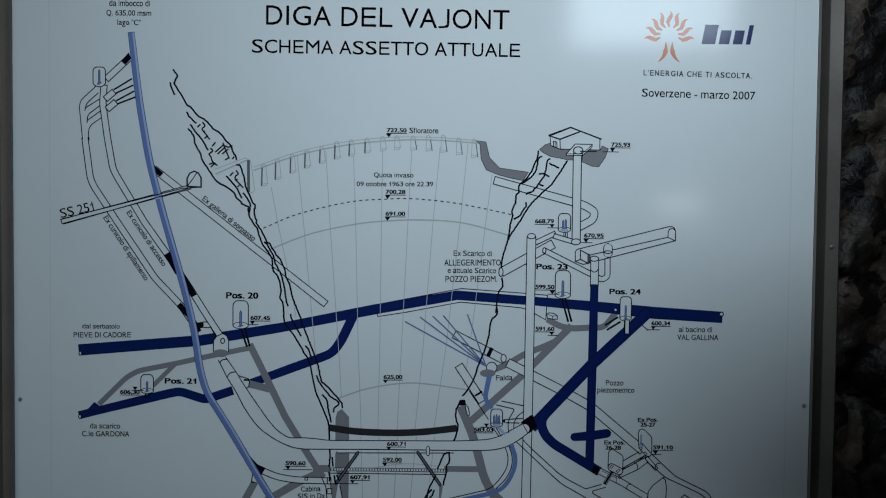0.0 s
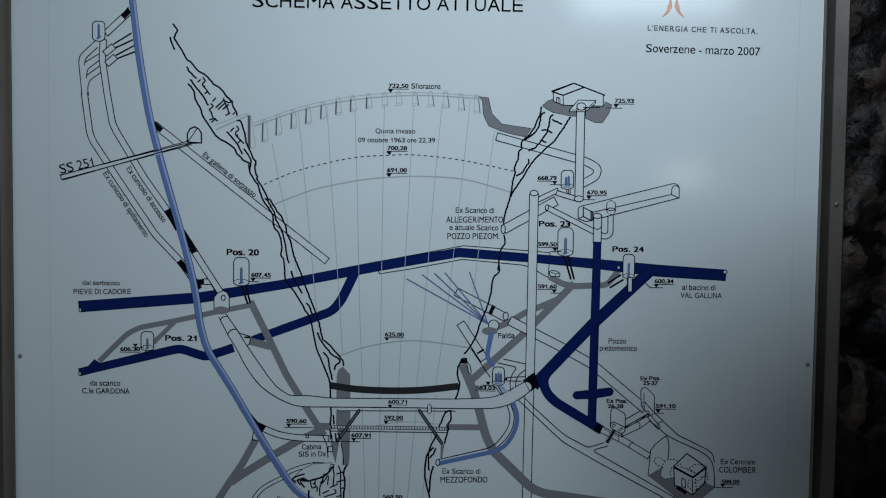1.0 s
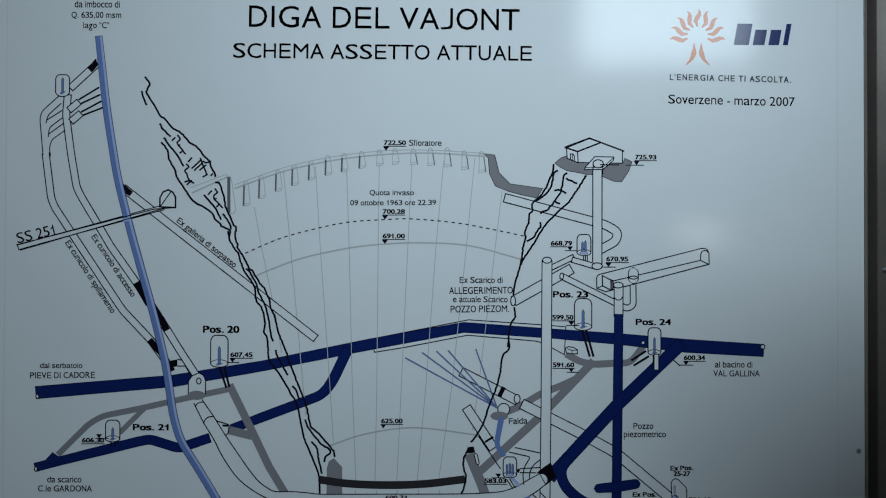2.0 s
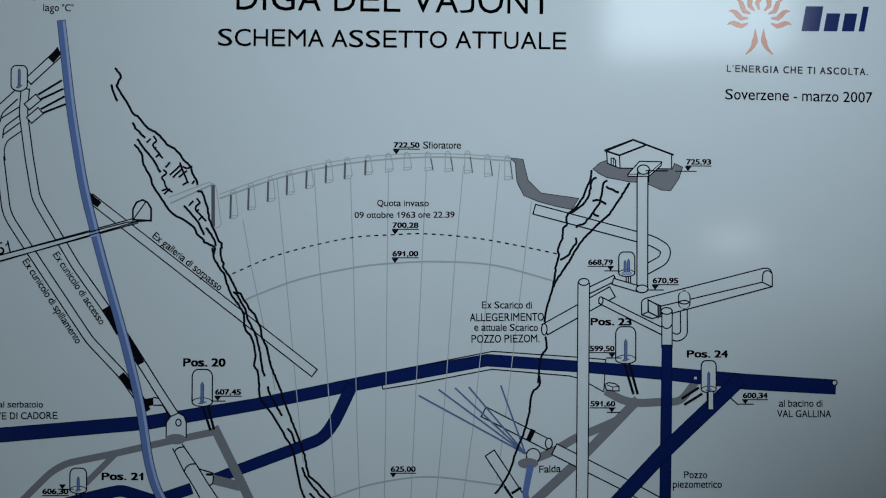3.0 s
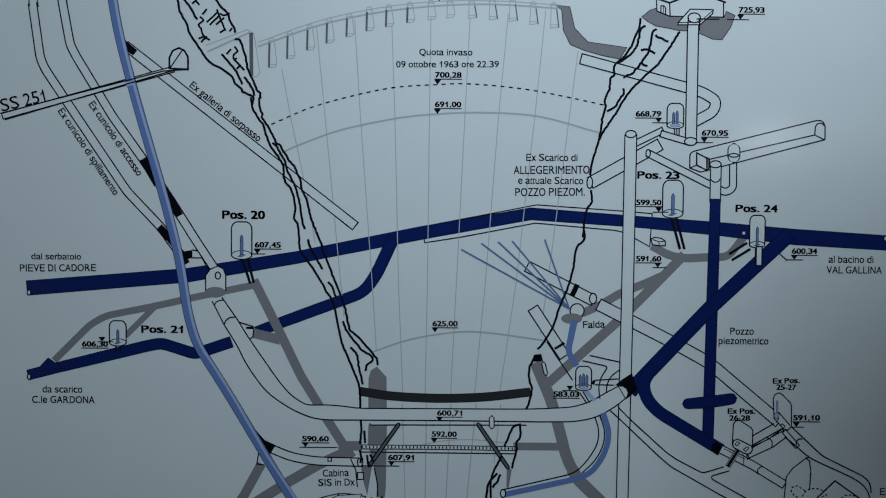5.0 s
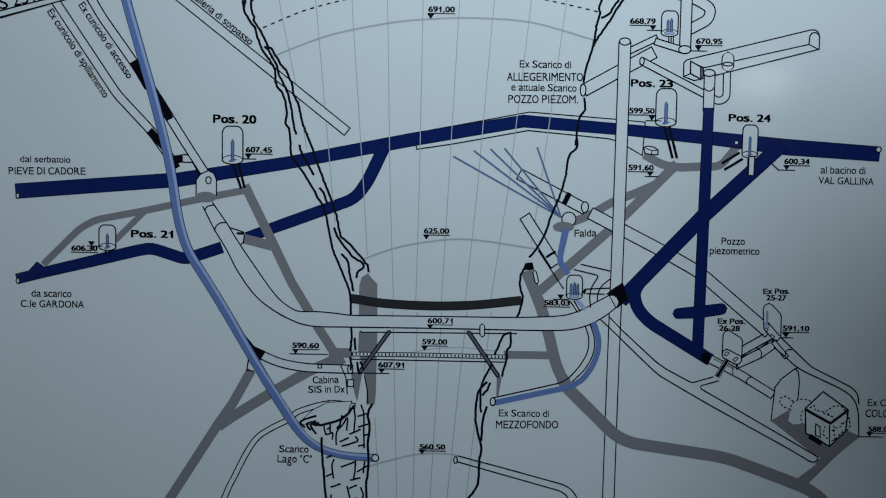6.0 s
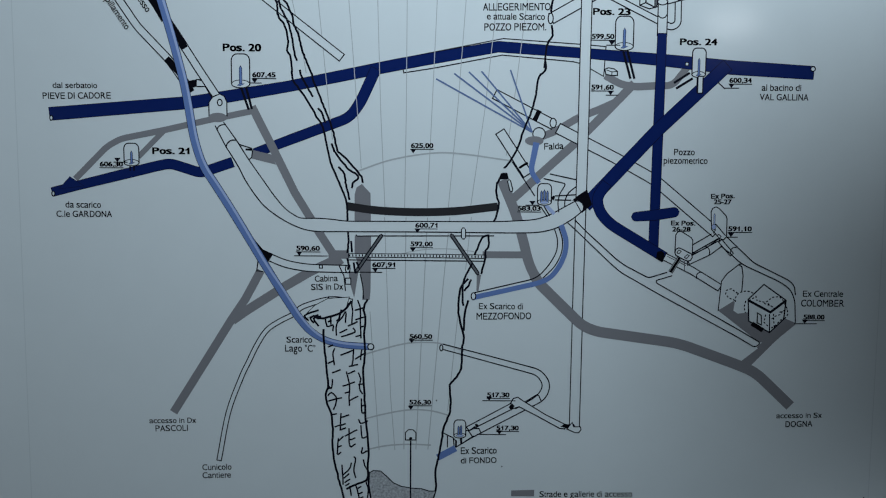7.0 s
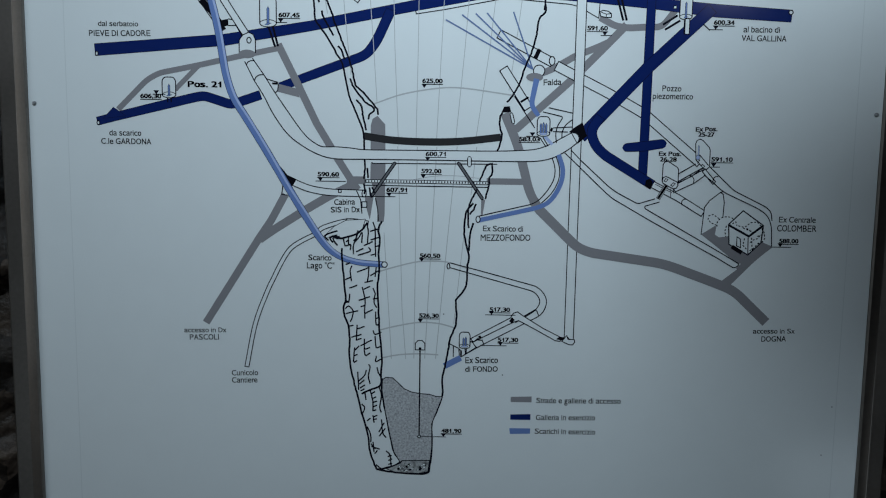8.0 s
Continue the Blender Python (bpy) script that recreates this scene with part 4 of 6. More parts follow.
pipe('site_tunnel', [(-300.4, -379.6), (-287.0, -314.8), (-268.9, -266.7), (-259.9, -247.9), (-247.6, -223.1), (-234.7, -203.7), (-218.4, -192.1), (-198.9, -181.9), (-186.0, -171.7), (-151.5, -161.9), (-122.8, -164.7)], 4.6, WHITE, line=1.4, smooth=5)
stroke('tunnel_line', [(-153.0, -158.0), (-153.0, -167.0)], 1.5, INK)
patch('ledge_outline', [(-188.0, -187.0), (-171.0, -170.0), (-154.0, -161.0), (-126.0, -159.0), (-130.0, -173.0), (-141.0, -181.0), (-161.0, -187.0)], WHITE, line=1.0)
stroke('drain_pipe', [(-3.0, -228.0), (122.0, -262.0), (131.0, -276.0), (123.0, -290.0), (94.0, -308.0)], 1.5, INK, bend=20)
stroke('drain_pipe', [(-3.0, -221.0), (41.0, -232.0), (128.0, -255.0), (141.0, -274.0), (134.0, -295.0), (39.0, -346.0), (15.0, -361.0)], 1.5, INK, bend=22)
oval('pipe_mouth', (-5.0, -226.0), 2.0, 4.0, WHITE)
stroke('pipe_collar', [(122.0, -289.0), (125.0, -290.0), (128.0, -297.0)], 1.5, INK)
stroke('drain_pipe', [(94.0, -308.0), (104.0, -300.0), (123.0, -288.0)], 1.5, INK)
patch('drain_pipe', [(29.0, -333.0), (87.0, -301.0), (91.0, -294.0), (97.0, -292.0), (104.0, -297.0), (135.0, -316.0), (163.0, -330.0), (160.0, -335.0), (153.0, -334.0), (124.0, -318.0), (99.0, -305.0), (90.0, -308.0), (33.0, -338.0)], WHITE, line=1.5)
patch('black_collar', [(85.0, -306.0), (89.0, -300.0), (93.0, -304.0), (89.0, -310.0)], BLACK)
patch('black_collar', [(154.0, -332.0), (160.0, -328.0), (167.0, -329.0), (164.0, -334.0)], BLACK)
patch('black_collar', [(40.0, -329.0), (43.0, -328.0), (46.0, -331.0), (43.0, -333.0)], BLACK)
patch('shaft_elbow', [(163.0, -335.0), (170.0, -326.0), (172.0, -332.0), (181.0, -332.0), (182.0, -336.0), (179.0, -340.0), (174.0, -340.0)], WHITE, line=1.4)
stroke('pipe_collar', [(171.0, -328.0), (174.0, -332.0), (176.0, -332.0)], 1.5, INK)
stroke('tunnel_line', [(15.0, -347.0), (31.0, -337.0)], 1.5, INK)
stroke('tunnel_line', [(31.0, -337.0), (38.0, -347.0)], 1.5, INK)
stroke('tunnel_line', [(33.0, -338.0), (42.0, -331.0)], 1.5, INK)
stroke('tunnel_line', [(40.0, -335.0), (46.0, -335.0), (49.0, -342.0)], 1.5, INK)
stroke('tunnel_line', [(16.0, -351.0), (16.0, -359.0)], 1.5, INK)
stroke('tunnel_line', [(23.0, -346.0), (23.0, -356.0)], 1.5, INK)
stroke('tunnel_line', [(21.0, -347.0), (22.0, -356.0)], 1.5, INK)
stroke('tunnel_line', [(15.0, -361.0), (39.0, -345.0)], 1.5, INK)

# blue watercourses
pipe('blue_stream', [(-429.0, 556.0), (-417.0, 453.0), (-402.0, 363.0), (-383.0, 290.0), (-352.0, 181.0), (-335.0, 113.0), (-325.0, 45.0), (-315.0, 12.0), (-298.0, -14.0), (-275.0, -51.0), (-236.0, -117.0), (-215.0, -152.0), (-193.0, -186.0), (-178.0, -205.0), (-158.0, -217.0), (-134.0, -223.0), (-98.0, -225.0)], (9.0, 10.0, 10.0, 10.0, 10.0, 10.0, 10.0, 10.0, 10.0, 10.0, 10.0, 10.0, 10.0, 9.0, 8.0, 8.0, 8.0), BLUE, line=0.6, bend=26)
stroke('stream_glint', [(-426.0, 556.0), (-414.0, 453.0), (-400.0, 367.0), (-381.0, 291.0), (-349.0, 181.0), (-332.0, 113.0), (-322.0, 45.0), (-312.0, 12.0), (-295.0, -13.0), (-272.0, -50.0), (-234.0, -117.0), (-211.0, -151.0), (-190.0, -185.0), (-176.0, -202.0), (-158.0, -215.0), (-134.0, -221.0), (-99.0, -223.0)], 3.0, PALEBLUE, bend=26)
oval('pipe_mouth', (-98.0, -225.0), 4.0, 4.0, WHITE)
patch('stream_crossing', [(-396.0, 310.0), (-386.0, 312.0), (-384.0, 308.0), (-394.0, 305.0)], PALEBLUE)
stroke('road_line', [(-537.0, 274.0), (-352.0, 323.0), (-326.0, 325.0)], 1.5, INK)
stroke('road_line', [(-532.0, 267.0), (-333.0, 326.0)], 1.5, INK)
stroke('spring_line', [(110.0, 57.0), (-14.0, 124.0)], 2.0, SPRING)
stroke('spring_line', [(110.0, 57.0), (9.0, 131.0)], 2.0, SPRING)
stroke('spring_line', [(110.0, 57.0), (28.0, 133.0)], 2.0, SPRING)
stroke('spring_line', [(110.0, 57.0), (44.0, 134.0)], 2.0, SPRING)
stroke('spring_line', [(110.0, 57.0), (81.0, 136.0)], 2.0, SPRING)
pipe('blue_stream', [(116.0, 44.0), (109.0, 7.0), (120.0, -8.0)], (8.0, 7.0, 6.0), BLUE, line=0, bend=8)
pipe('blue_stream', [(129.4, -36.6), (140.8, -48.2)], 4.5, PALEBLUE, line=0)
pipe('blue_stream', [(35.4, -158.9), (121.7, -139.0), (137.2, -132.2), (149.2, -116.8), (156.5, -98.3), (157.3, -81.9), (150.2, -62.4)], 6.6, BLUE, line=0, bend=16)
stroke('tunnel_line', [(34.7, -153.0), (119.6, -132.5), (134.8, -115.8), (144.8, -98.5), (146.2, -82.1), (141.3, -67.8)], 1.5, INK, bend=18)
stroke('tunnel_line', [(127.4, -132.3), (143.3, -116.9), (151.9, -98.4), (152.7, -82.0), (146.4, -64.4)], 1.5, INK, bend=16)
oval('pipe_mouth', (36.7, -156.9), 3.0, 4.6, WHITE)
pipe('blue_stream', [(-9.0, -375.0), (15.0, -362.0)], 9.0, BLUE, line=0)
stroke('tunnel_line', [(-2.0, -341.0), (12.0, -348.0), (15.0, -352.0), (15.0, -361.0)], 1.5, INK)
stroke('tunnel_line', [(4.0, -345.0), (4.0, -361.0)], 1.5, INK)
stroke('tunnel_line', [(12.0, -349.0), (13.0, -359.0)], 1.5, INK)

# bridge and lifts
pipe('bridge_deck', [(-126.2, -104.1), (-37.2, -103.9), (49.3, -104.7)], 3.4, WHITE, line=1.1)
stroke('bridge_planks', [(-126.2, -104.1), (-37.2, -103.9), (49.3, -104.7)], 2.8, INK, dash=(1.5, 2.7))
stroke('bridge_line', [(-126.8, -110.0), (49.4, -110.6)], 1.4, INK)
stroke('bridge_line', [(-117.4, -76.8), (-115.5, -78.7), (-97.3, -78.4), (62.9, -77.3)], 1.4, INK)
stroke('bridge_line', [(-111.6, -128.4), (-108.2, -145.5), (-107.3, -161.3)], 1.5, INK)
pipe('bridge_strut', [(-84.4, -78.2), (-116.9, -125.2)], 2.4, GREY, line=1.5, cap=True)
pipe('bridge_strut', [(7.7, -77.2), (41.9, -126.5)], 2.4, GREY, line=1.5, cap=True)
pipe('lift_car', [(22.8, -69.8), (23.0, -78.9)], 4.0, WHITE, line=1.4, cap=True)

# rock faces in heavy black line
stroke('rock_outline', [(-366.8, 501.1), (-363.6, 497.9), (-360.3, 491.5), (-363.5, 483.8), (-363.4, 478.7), (-353.0, 462.1), (-345.8, 449.3), (-338.7, 444.2), (-329.6, 433.4), (-320.5, 427.7), (-314.1, 423.2), (-306.3, 413.7), (-294.6, 406.1), (-286.8, 395.2), (-279.0, 387.6), (-276.3, 379.2), (-271.8, 372.2), (-270.4, 366.4)], 2.6, INK, smooth=4, wob=0.9)
stroke('rock_outline', [(-370.5, 482.4), (-367.9, 472.2), (-363.3, 463.2)], 2.6, INK, smooth=4, wob=0.9)
stroke('rock_outline', [(-346.4, 439.0), (-340.5, 430.0), (-331.4, 420.5)], 2.6, INK, smooth=4, wob=0.9)
stroke('rock_outline', [(-343.6, 413.3), (-335.8, 403.0), (-333.1, 390.2), (-325.3, 376.8), (-321.3, 363.9), (-308.9, 346.0), (-302.4, 336.4), (-292.0, 328.8), (-283.0, 324.4), (-274.5, 317.4), (-270.6, 309.7), (-263.5, 303.3), (-262.1, 300.1), (-250.5, 294.4), (-251.7, 285.4)], 2.6, INK, smooth=4, wob=0.9)
stroke('rock_outline', [(-271.0, 359.3), (-265.2, 358.1), (-261.2, 346.5), (-259.3, 342.0), (-257.2, 327.9), (-252.6, 317.6), (-247.4, 305.4), (-242.8, 298.4), (-242.1, 292.6)], 2.6, INK, smooth=4, wob=0.9)
stroke('rock_outline', [(-340.4, 419.7), (-333.3, 408.9), (-322.2, 396.1), (-313.7, 380.8)], 2.6, INK, smooth=4, wob=0.9)
stroke('rock_outline', [(-286.3, 343.0), (-279.8, 335.4), (-271.4, 325.8), (-264.8, 313.0), (-262.9, 308.5)], 2.6, INK, smooth=4, wob=0.9)
stroke('rock_outline', [(-260.4, 317.5), (-255.8, 311.1), (-250.6, 302.2), (-249.2, 295.7)], 2.6, INK, smooth=4, wob=0.9)
stroke('rock_outline', [(186.0, 386.0), (184.2, 375.0), (180.4, 366.0), (175.4, 354.3), (168.4, 343.3), (158.8, 334.8), (156.3, 328.3), (157.1, 322.5), (153.2, 317.3), (152.1, 306.3), (147.0, 294.7), (147.8, 285.0), (144.7, 275.3), (143.6, 262.4), (141.7, 252.7), (139.3, 242.9), (134.3, 226.7), (131.2, 209.3)], 2.6, INK, smooth=4, wob=0.9)
stroke('rock_outline', [(191.9, 377.1), (186.1, 373.8), (184.3, 364.7), (181.2, 353.1), (174.9, 345.3), (165.3, 338.1), (158.8, 334.8)], 2.6, INK, smooth=4, wob=0.9)
stroke('rock_outline', [(204.2, 374.0), (199.7, 370.7), (197.3, 356.5), (194.2, 346.8), (187.9, 337.0), (181.5, 328.6), (177.1, 324.0), (169.3, 320.7), (168.7, 318.1)], 2.6, INK, smooth=4, wob=0.9)
stroke('rock_outline', [(230.1, 371.0), (225.0, 363.2), (218.7, 352.8), (213.6, 345.7), (209.2, 338.6), (204.1, 332.7), (194.5, 324.2), (184.9, 314.4), (179.8, 309.9), (173.4, 301.4), (165.8, 290.4), (159.5, 278.7), (151.9, 267.6), (144.3, 255.9), (141.8, 249.4)], 2.6, INK, smooth=4, wob=0.9)
stroke('rock_outline', [(202.4, 366.9), (210.2, 363.1), (217.3, 359.9)], 2.6, INK, smooth=4, wob=0.9)
stroke('rock_outline', [(186.4, 350.6), (194.2, 350.7), (198.7, 348.8), (203.2, 346.9)], 2.6, INK, smooth=4, wob=0.9)
stroke('rock_outline', [(185.9, 336.4), (189.8, 333.8), (194.4, 332.6)], 2.6, INK, smooth=4, wob=0.9)
stroke('rock_outline', [(167.6, 307.8), (168.3, 301.4), (163.2, 294.8), (159.4, 287.1), (149.8, 281.8)], 2.6, INK, smooth=4, wob=0.9)
stroke('rock_outline', [(132.7, 192.5), (134.2, 179.6), (129.1, 171.7), (126.0, 158.8), (124.9, 145.8), (124.3, 138.1)], 2.6, INK, smooth=4, wob=0.9)
stroke('rock_outline', [(-252.9, 294.3), (-251.0, 281.9), (-244.6, 270.7), (-238.9, 262.1), (-235.0, 249.6), (-229.2, 237.2), (-222.2, 227.2), (-216.4, 217.3), (-215.7, 204.0), (-213.1, 197.8), (-208.0, 191.5), (-204.1, 179.0), (-202.7, 169.5), (-203.9, 158.1), (-199.4, 149.2), (-198.6, 130.2), (-196.0, 118.8), (-186.3, 106.2), (-173.9, 87.2), (-167.4, 74.5), (-160.9, 65.0), (-156.9, 52.2), (-154.2, 37.5), (-150.2, 20.1), (-147.5, 10.5), (-142.2, -1.1), (-135.6, -16.5), (-130.9, -28.1), (-128.9, -37.2), (-128.1, -47.6), (-128.0, -58.7)], 2.6, INK, smooth=4, wob=0.9)
stroke('rock_outline', [(-243.5, 294.5), (-242.8, 282.0), (-240.2, 275.8), (-240.2, 270.8), (-233.8, 262.2), (-227.4, 249.8), (-224.2, 243.5), (-219.7, 239.8), (-214.6, 231.1), (-208.2, 221.2), (-203.7, 216.2), (-200.5, 208.7), (-197.2, 201.2), (-194.6, 189.9), (-190.0, 179.2), (-187.4, 169.8), (-186.1, 162.2), (-181.5, 149.6), (-176.9, 138.2), (-173.0, 128.7), (-172.3, 122.4), (-167.8, 112.9), (-162.5, 100.2), (-157.9, 87.5), (-152.0, 73.5), (-149.4, 67.1), (-144.7, 50.5), (-142.6, 39.6), (-139.3, 30.0), (-129.6, 21.8), (-121.1, 12.2), (-114.6, 4.6), (-110.0, -1.8), (-107.9, -9.6)], 2.6, INK, smooth=4, wob=0.9)
stroke('rock_outline', [(-229.3, 242.8), (-224.2, 239.8), (-219.7, 231.1), (-214.5, 223.0), (-212.6, 213.6), (-208.1, 204.2), (-202.9, 194.8), (-199.6, 182.2), (-197.0, 169.6), (-195.0, 155.7), (-191.7, 145.6)], 2.6, INK, smooth=4, wob=0.9)
stroke('rock_outline', [(-188.4, 134.2), (-186.4, 126.6), (-180.6, 115.8), (-175.4, 106.4), (-171.5, 100.0)], 2.6, INK, smooth=4, wob=0.9)
stroke('rock_outline', [(-165.6, 86.1), (-161.1, 81.0), (-157.8, 73.4), (-155.8, 67.0)], 2.6, INK, smooth=4, wob=0.9)
stroke('rock_outline', [(-148.5, 40.8), (-144.5, 31.2), (-139.3, 23.5), (-132.7, 15.2), (-126.2, 7.6), (-118.4, 3.2), (-113.8, -1.9), (-115.7, -5.8), (-120.2, -9.1), (-122.0, -16.3)], 2.6, INK, smooth=4, wob=0.9)
stroke('rock_outline', [(-139.8, 10.6), (-134.6, 6.2), (-131.3, -0.9), (-129.8, -11.9), (-127.8, -21.6), (-125.1, -31.9)], 2.6, INK, smooth=4, wob=0.9)
stroke('rock_outline', [(125.7, 146.9), (126.0, 136.0), (117.9, 127.6), (115.1, 111.6), (113.5, 100.0), (108.2, 82.6), (103.3, 69.7), (97.9, 56.7), (93.1, 40.5), (87.0, 27.5), (80.8, 17.7), (74.5, 10.5)], 2.6, INK, smooth=4, wob=0.9)
stroke('rock_outline', [(69.0, -2.6), (65.3, -11.7), (65.6, -24.7), (68.5, -37.7), (64.3, -54.1), (61.9, -59.3)], 2.6, INK, smooth=4, wob=0.9)
stroke('rock_outline', [(-127.2, -73.0), (-127.0, -86.7), (-128.2, -101.2)], 2.6, INK, smooth=4, wob=0.9)
stroke('rock_outline', [(-123.2, -85.4), (-122.4, -99.7)], 2.6, INK, smooth=4, wob=0.9)
stroke('rock_outline', [(-128.8, -107.7), (-126.7, -116.2), (-127.9, -122.8)], 2.6, INK, smooth=4, wob=0.9)
stroke('rock_outline', [(-120.3, -112.8), (-118.8, -122.7), (-116.8, -126.6)], 2.6, INK, smooth=4, wob=0.9)
stroke('rock_outline', [(-116.4, -112.8), (-113.0, -120.6)], 2.6, INK, smooth=4, wob=0.9)
stroke('rock_outline', [(55.1, -75.1), (56.1, -90.2), (51.7, -96.8), (51.9, -105.3), (48.9, -116.5), (46.5, -127.8)], 2.6, INK, smooth=4, wob=0.9)
stroke('rock_outline', [(53.8, -76.5), (46.8, -80.5), (40.6, -95.7), (38.1, -102.3)], 2.6, INK, smooth=4, wob=0.9)
stroke('rock_outline', [(34.5, -113.5), (29.5, -123.4), (23.9, -135.4), (22.2, -148.6), (23.3, -169.7)], 2.6, INK, smooth=4, wob=0.9)
stroke('rock_outline', [(33.6, -134.6), (29.9, -143.2), (24.2, -149.9)], 2.6, INK, smooth=4, wob=0.9)
stroke('rock_outline', [(29.7, -133.7), (20.9, -143.6), (17.9, -158.4), (17.5, -178.9), (22.8, -203.6), (24.6, -211.8), (22.4, -228.5), (22.0, -249.3), (18.9, -259.4), (10.8, -270.4), (6.0, -278.8), (8.0, -299.8), (5.8, -316.7), (-0.6, -332.1), (-3.7, -350.8), (-7.5, -372.2), (-9.1, -380.8), (-12.2, -395.4), (-11.0, -419.5), (-19.9, -445.5), (-26.4, -463.0), (-25.9, -497.9), (-28.9, -528.7), (-31.3, -538.4), (-45.7, -541.3), (-79.6, -539.2), (-96.6, -536.9), (-108.4, -534.4)], 2.8, INK, smooth=4, wob=0.9)
stroke('rock_outline', [(30.2, -162.3), (24.9, -182.9), (24.4, -203.6)], 2.8, INK, smooth=4, wob=0.9)
stroke('rock_outline', [(-160.2, -202.2), (-159.3, -227.1), (-156.8, -252.1), (-154.4, -277.1), (-157.7, -289.8), (-156.0, -302.4), (-151.0, -315.0), (-148.5, -336.1), (-149.3, -357.4), (-146.8, -378.7), (-141.7, -404.4), (-136.7, -421.5), (-130.7, -447.4), (-122.2, -477.7), (-117.9, -508.2), (-113.6, -521.3), (-108.4, -534.4)], 2.8, INK, smooth=4, wob=0.9)
stroke('rock_outline', [(-174.1, -184.3), (-164.3, -187.4), (-147.9, -183.9), (-135.6, -178.8), (-127.4, -170.4), (-123.4, -163.8)], 2.8, INK, smooth=4, wob=0.9)
stroke('rock_outline', [(-102.1, -161.8), (-107.0, -172.6), (-105.2, -189.0), (-106.8, -209.7), (-105.8, -234.6), (-108.1, -259.7), (-106.3, -289.0), (-105.4, -318.5), (-103.6, -335.4), (-100.9, -369.4), (-102.5, -386.6), (-100.7, -412.3), (-95.4, -446.8), (-88.5, -481.5), (-82.4, -507.6), (-73.0, -523.3), (-93.2, -532.4), (-108.4, -535.3)], 2.8, INK, smooth=4, wob=0.9)
stroke('rock_outline', [(-130.8, -418.9), (-118.2, -412.6), (-104.0, -406.4), (-100.8, -395.1)], 2.8, INK, smooth=4, wob=0.9)
stroke('rock_crack', [(-329.5, 415.3), (-325.0, 419.9)], 2.2, INK, smooth=3, wob=0.6)
stroke('rock_crack', [(-321.8, 423.1), (-318.5, 417.4), (-322.3, 412.2), (-315.2, 402.6), (-310.6, 396.9)], 2.2, INK, smooth=3, wob=0.6)
stroke('rock_crack', [(-321.0, 408.4), (-318.5, 410.3)], 2.2, INK, smooth=3, wob=0.6)
stroke('rock_crack', [(-319.0, 398.1), (-314.5, 402.0)], 2.2, INK, smooth=3, wob=0.6)
stroke('rock_crack', [(-308.0, 386.6), (-302.2, 392.5)], 2.2, INK, smooth=3, wob=0.6)
stroke('rock_crack', [(-302.7, 377.6), (-290.6, 389.4)], 2.2, INK, smooth=3, wob=0.6)
stroke('rock_crack', [(-299.5, 375.1), (-288.0, 385.5)], 2.2, INK, smooth=3, wob=0.6)
stroke('rock_crack', [(-291.3, 392.6), (-288.0, 384.2), (-284.0, 374.0), (-281.4, 368.9)], 2.2, INK, smooth=3, wob=0.6)
stroke('rock_crack', [(-292.4, 375.2), (-282.8, 383.0)], 2.2, INK, smooth=3, wob=0.6)
stroke('rock_crack', [(-288.0, 388.1), (-282.8, 385.6), (-276.4, 388.2)], 2.2, INK, smooth=3, wob=0.6)
stroke('rock_crack', [(-287.8, 366.2), (-281.4, 370.8)], 2.2, INK, smooth=3, wob=0.6)
stroke('rock_crack', [(-276.9, 367.6), (-274.3, 371.5)], 2.2, INK, smooth=3, wob=0.6)
stroke('rock_crack', [(-310.5, 384.0), (-306.6, 380.2), (-311.7, 375.0), (-309.1, 370.5), (-307.1, 364.1), (-299.4, 357.7)], 2.2, INK, smooth=3, wob=0.6)
stroke('rock_crack', [(-312.3, 359.5), (-305.8, 362.2)], 2.2, INK, smooth=3, wob=0.6)
stroke('rock_crack', [(-309.0, 355.7), (-302.0, 362.2)], 2.2, INK, smooth=3, wob=0.6)
stroke('rock_crack', [(-280.5, 342.5), (-275.4, 348.3)], 2.2, INK, smooth=3, wob=0.6)
stroke('rock_crack', [(-271.6, 350.9), (-267.7, 345.8), (-272.2, 341.9), (-271.5, 336.7), (-265.6, 330.4), (-260.4, 324.6)], 2.2, INK, smooth=3, wob=0.6)
stroke('rock_crack', [(-272.1, 335.5), (-268.9, 338.1)], 2.2, INK, smooth=3, wob=0.6)
stroke('rock_crack', [(-269.4, 325.8), (-264.3, 331.0)], 2.2, INK, smooth=3, wob=0.6)
stroke('rock_crack', [(-166.4, -176.2), (-184.6, -183.7), (-179.3, -190.9)], 2.4, INK, smooth=3, wob=0.6)
stroke('rock_crack', [(-166.4, -182.8), (-177.4, -186.3), (-172.8, -194.1)], 2.4, INK, smooth=3, wob=0.6)
stroke('rock_crack', [(-163.1, -184.7), (-172.8, -187.5), (-166.2, -198.0)], 2.4, INK, smooth=3, wob=0.6)
stroke('rock_crack', [(-136.5, -175.7), (-139.6, -187.0), (-142.8, -191.0)], 2.4, INK, smooth=3, wob=0.6)
stroke('rock_crack', [(-157.7, -188.2), (-155.2, -198.0), (-147.8, -196.3), (-147.8, -204.5)], 2.0, INK, smooth=3, wob=0.6)
stroke('rock_crack', [(-154.4, -192.2), (-149.5, -189.7)], 2.0, INK, smooth=3, wob=0.6)
stroke('rock_crack', [(-150.3, -185.6), (-150.3, -195.5)], 2.0, INK, smooth=3, wob=0.6)
stroke('rock_crack', [(-142.9, -210.3), (-142.9, -195.4), (-136.4, -187.0), (-130.7, -178.7), (-131.4, -193.5)], 2.0, INK, smooth=3, wob=0.6)
stroke('rock_crack', [(-123.3, -167.1), (-121.7, -178.6), (-123.2, -195.1)], 2.0, INK, smooth=3, wob=0.6)
stroke('rock_crack', [(-128.2, -197.6), (-115.1, -191.6)], 2.0, INK, smooth=3, wob=0.6)
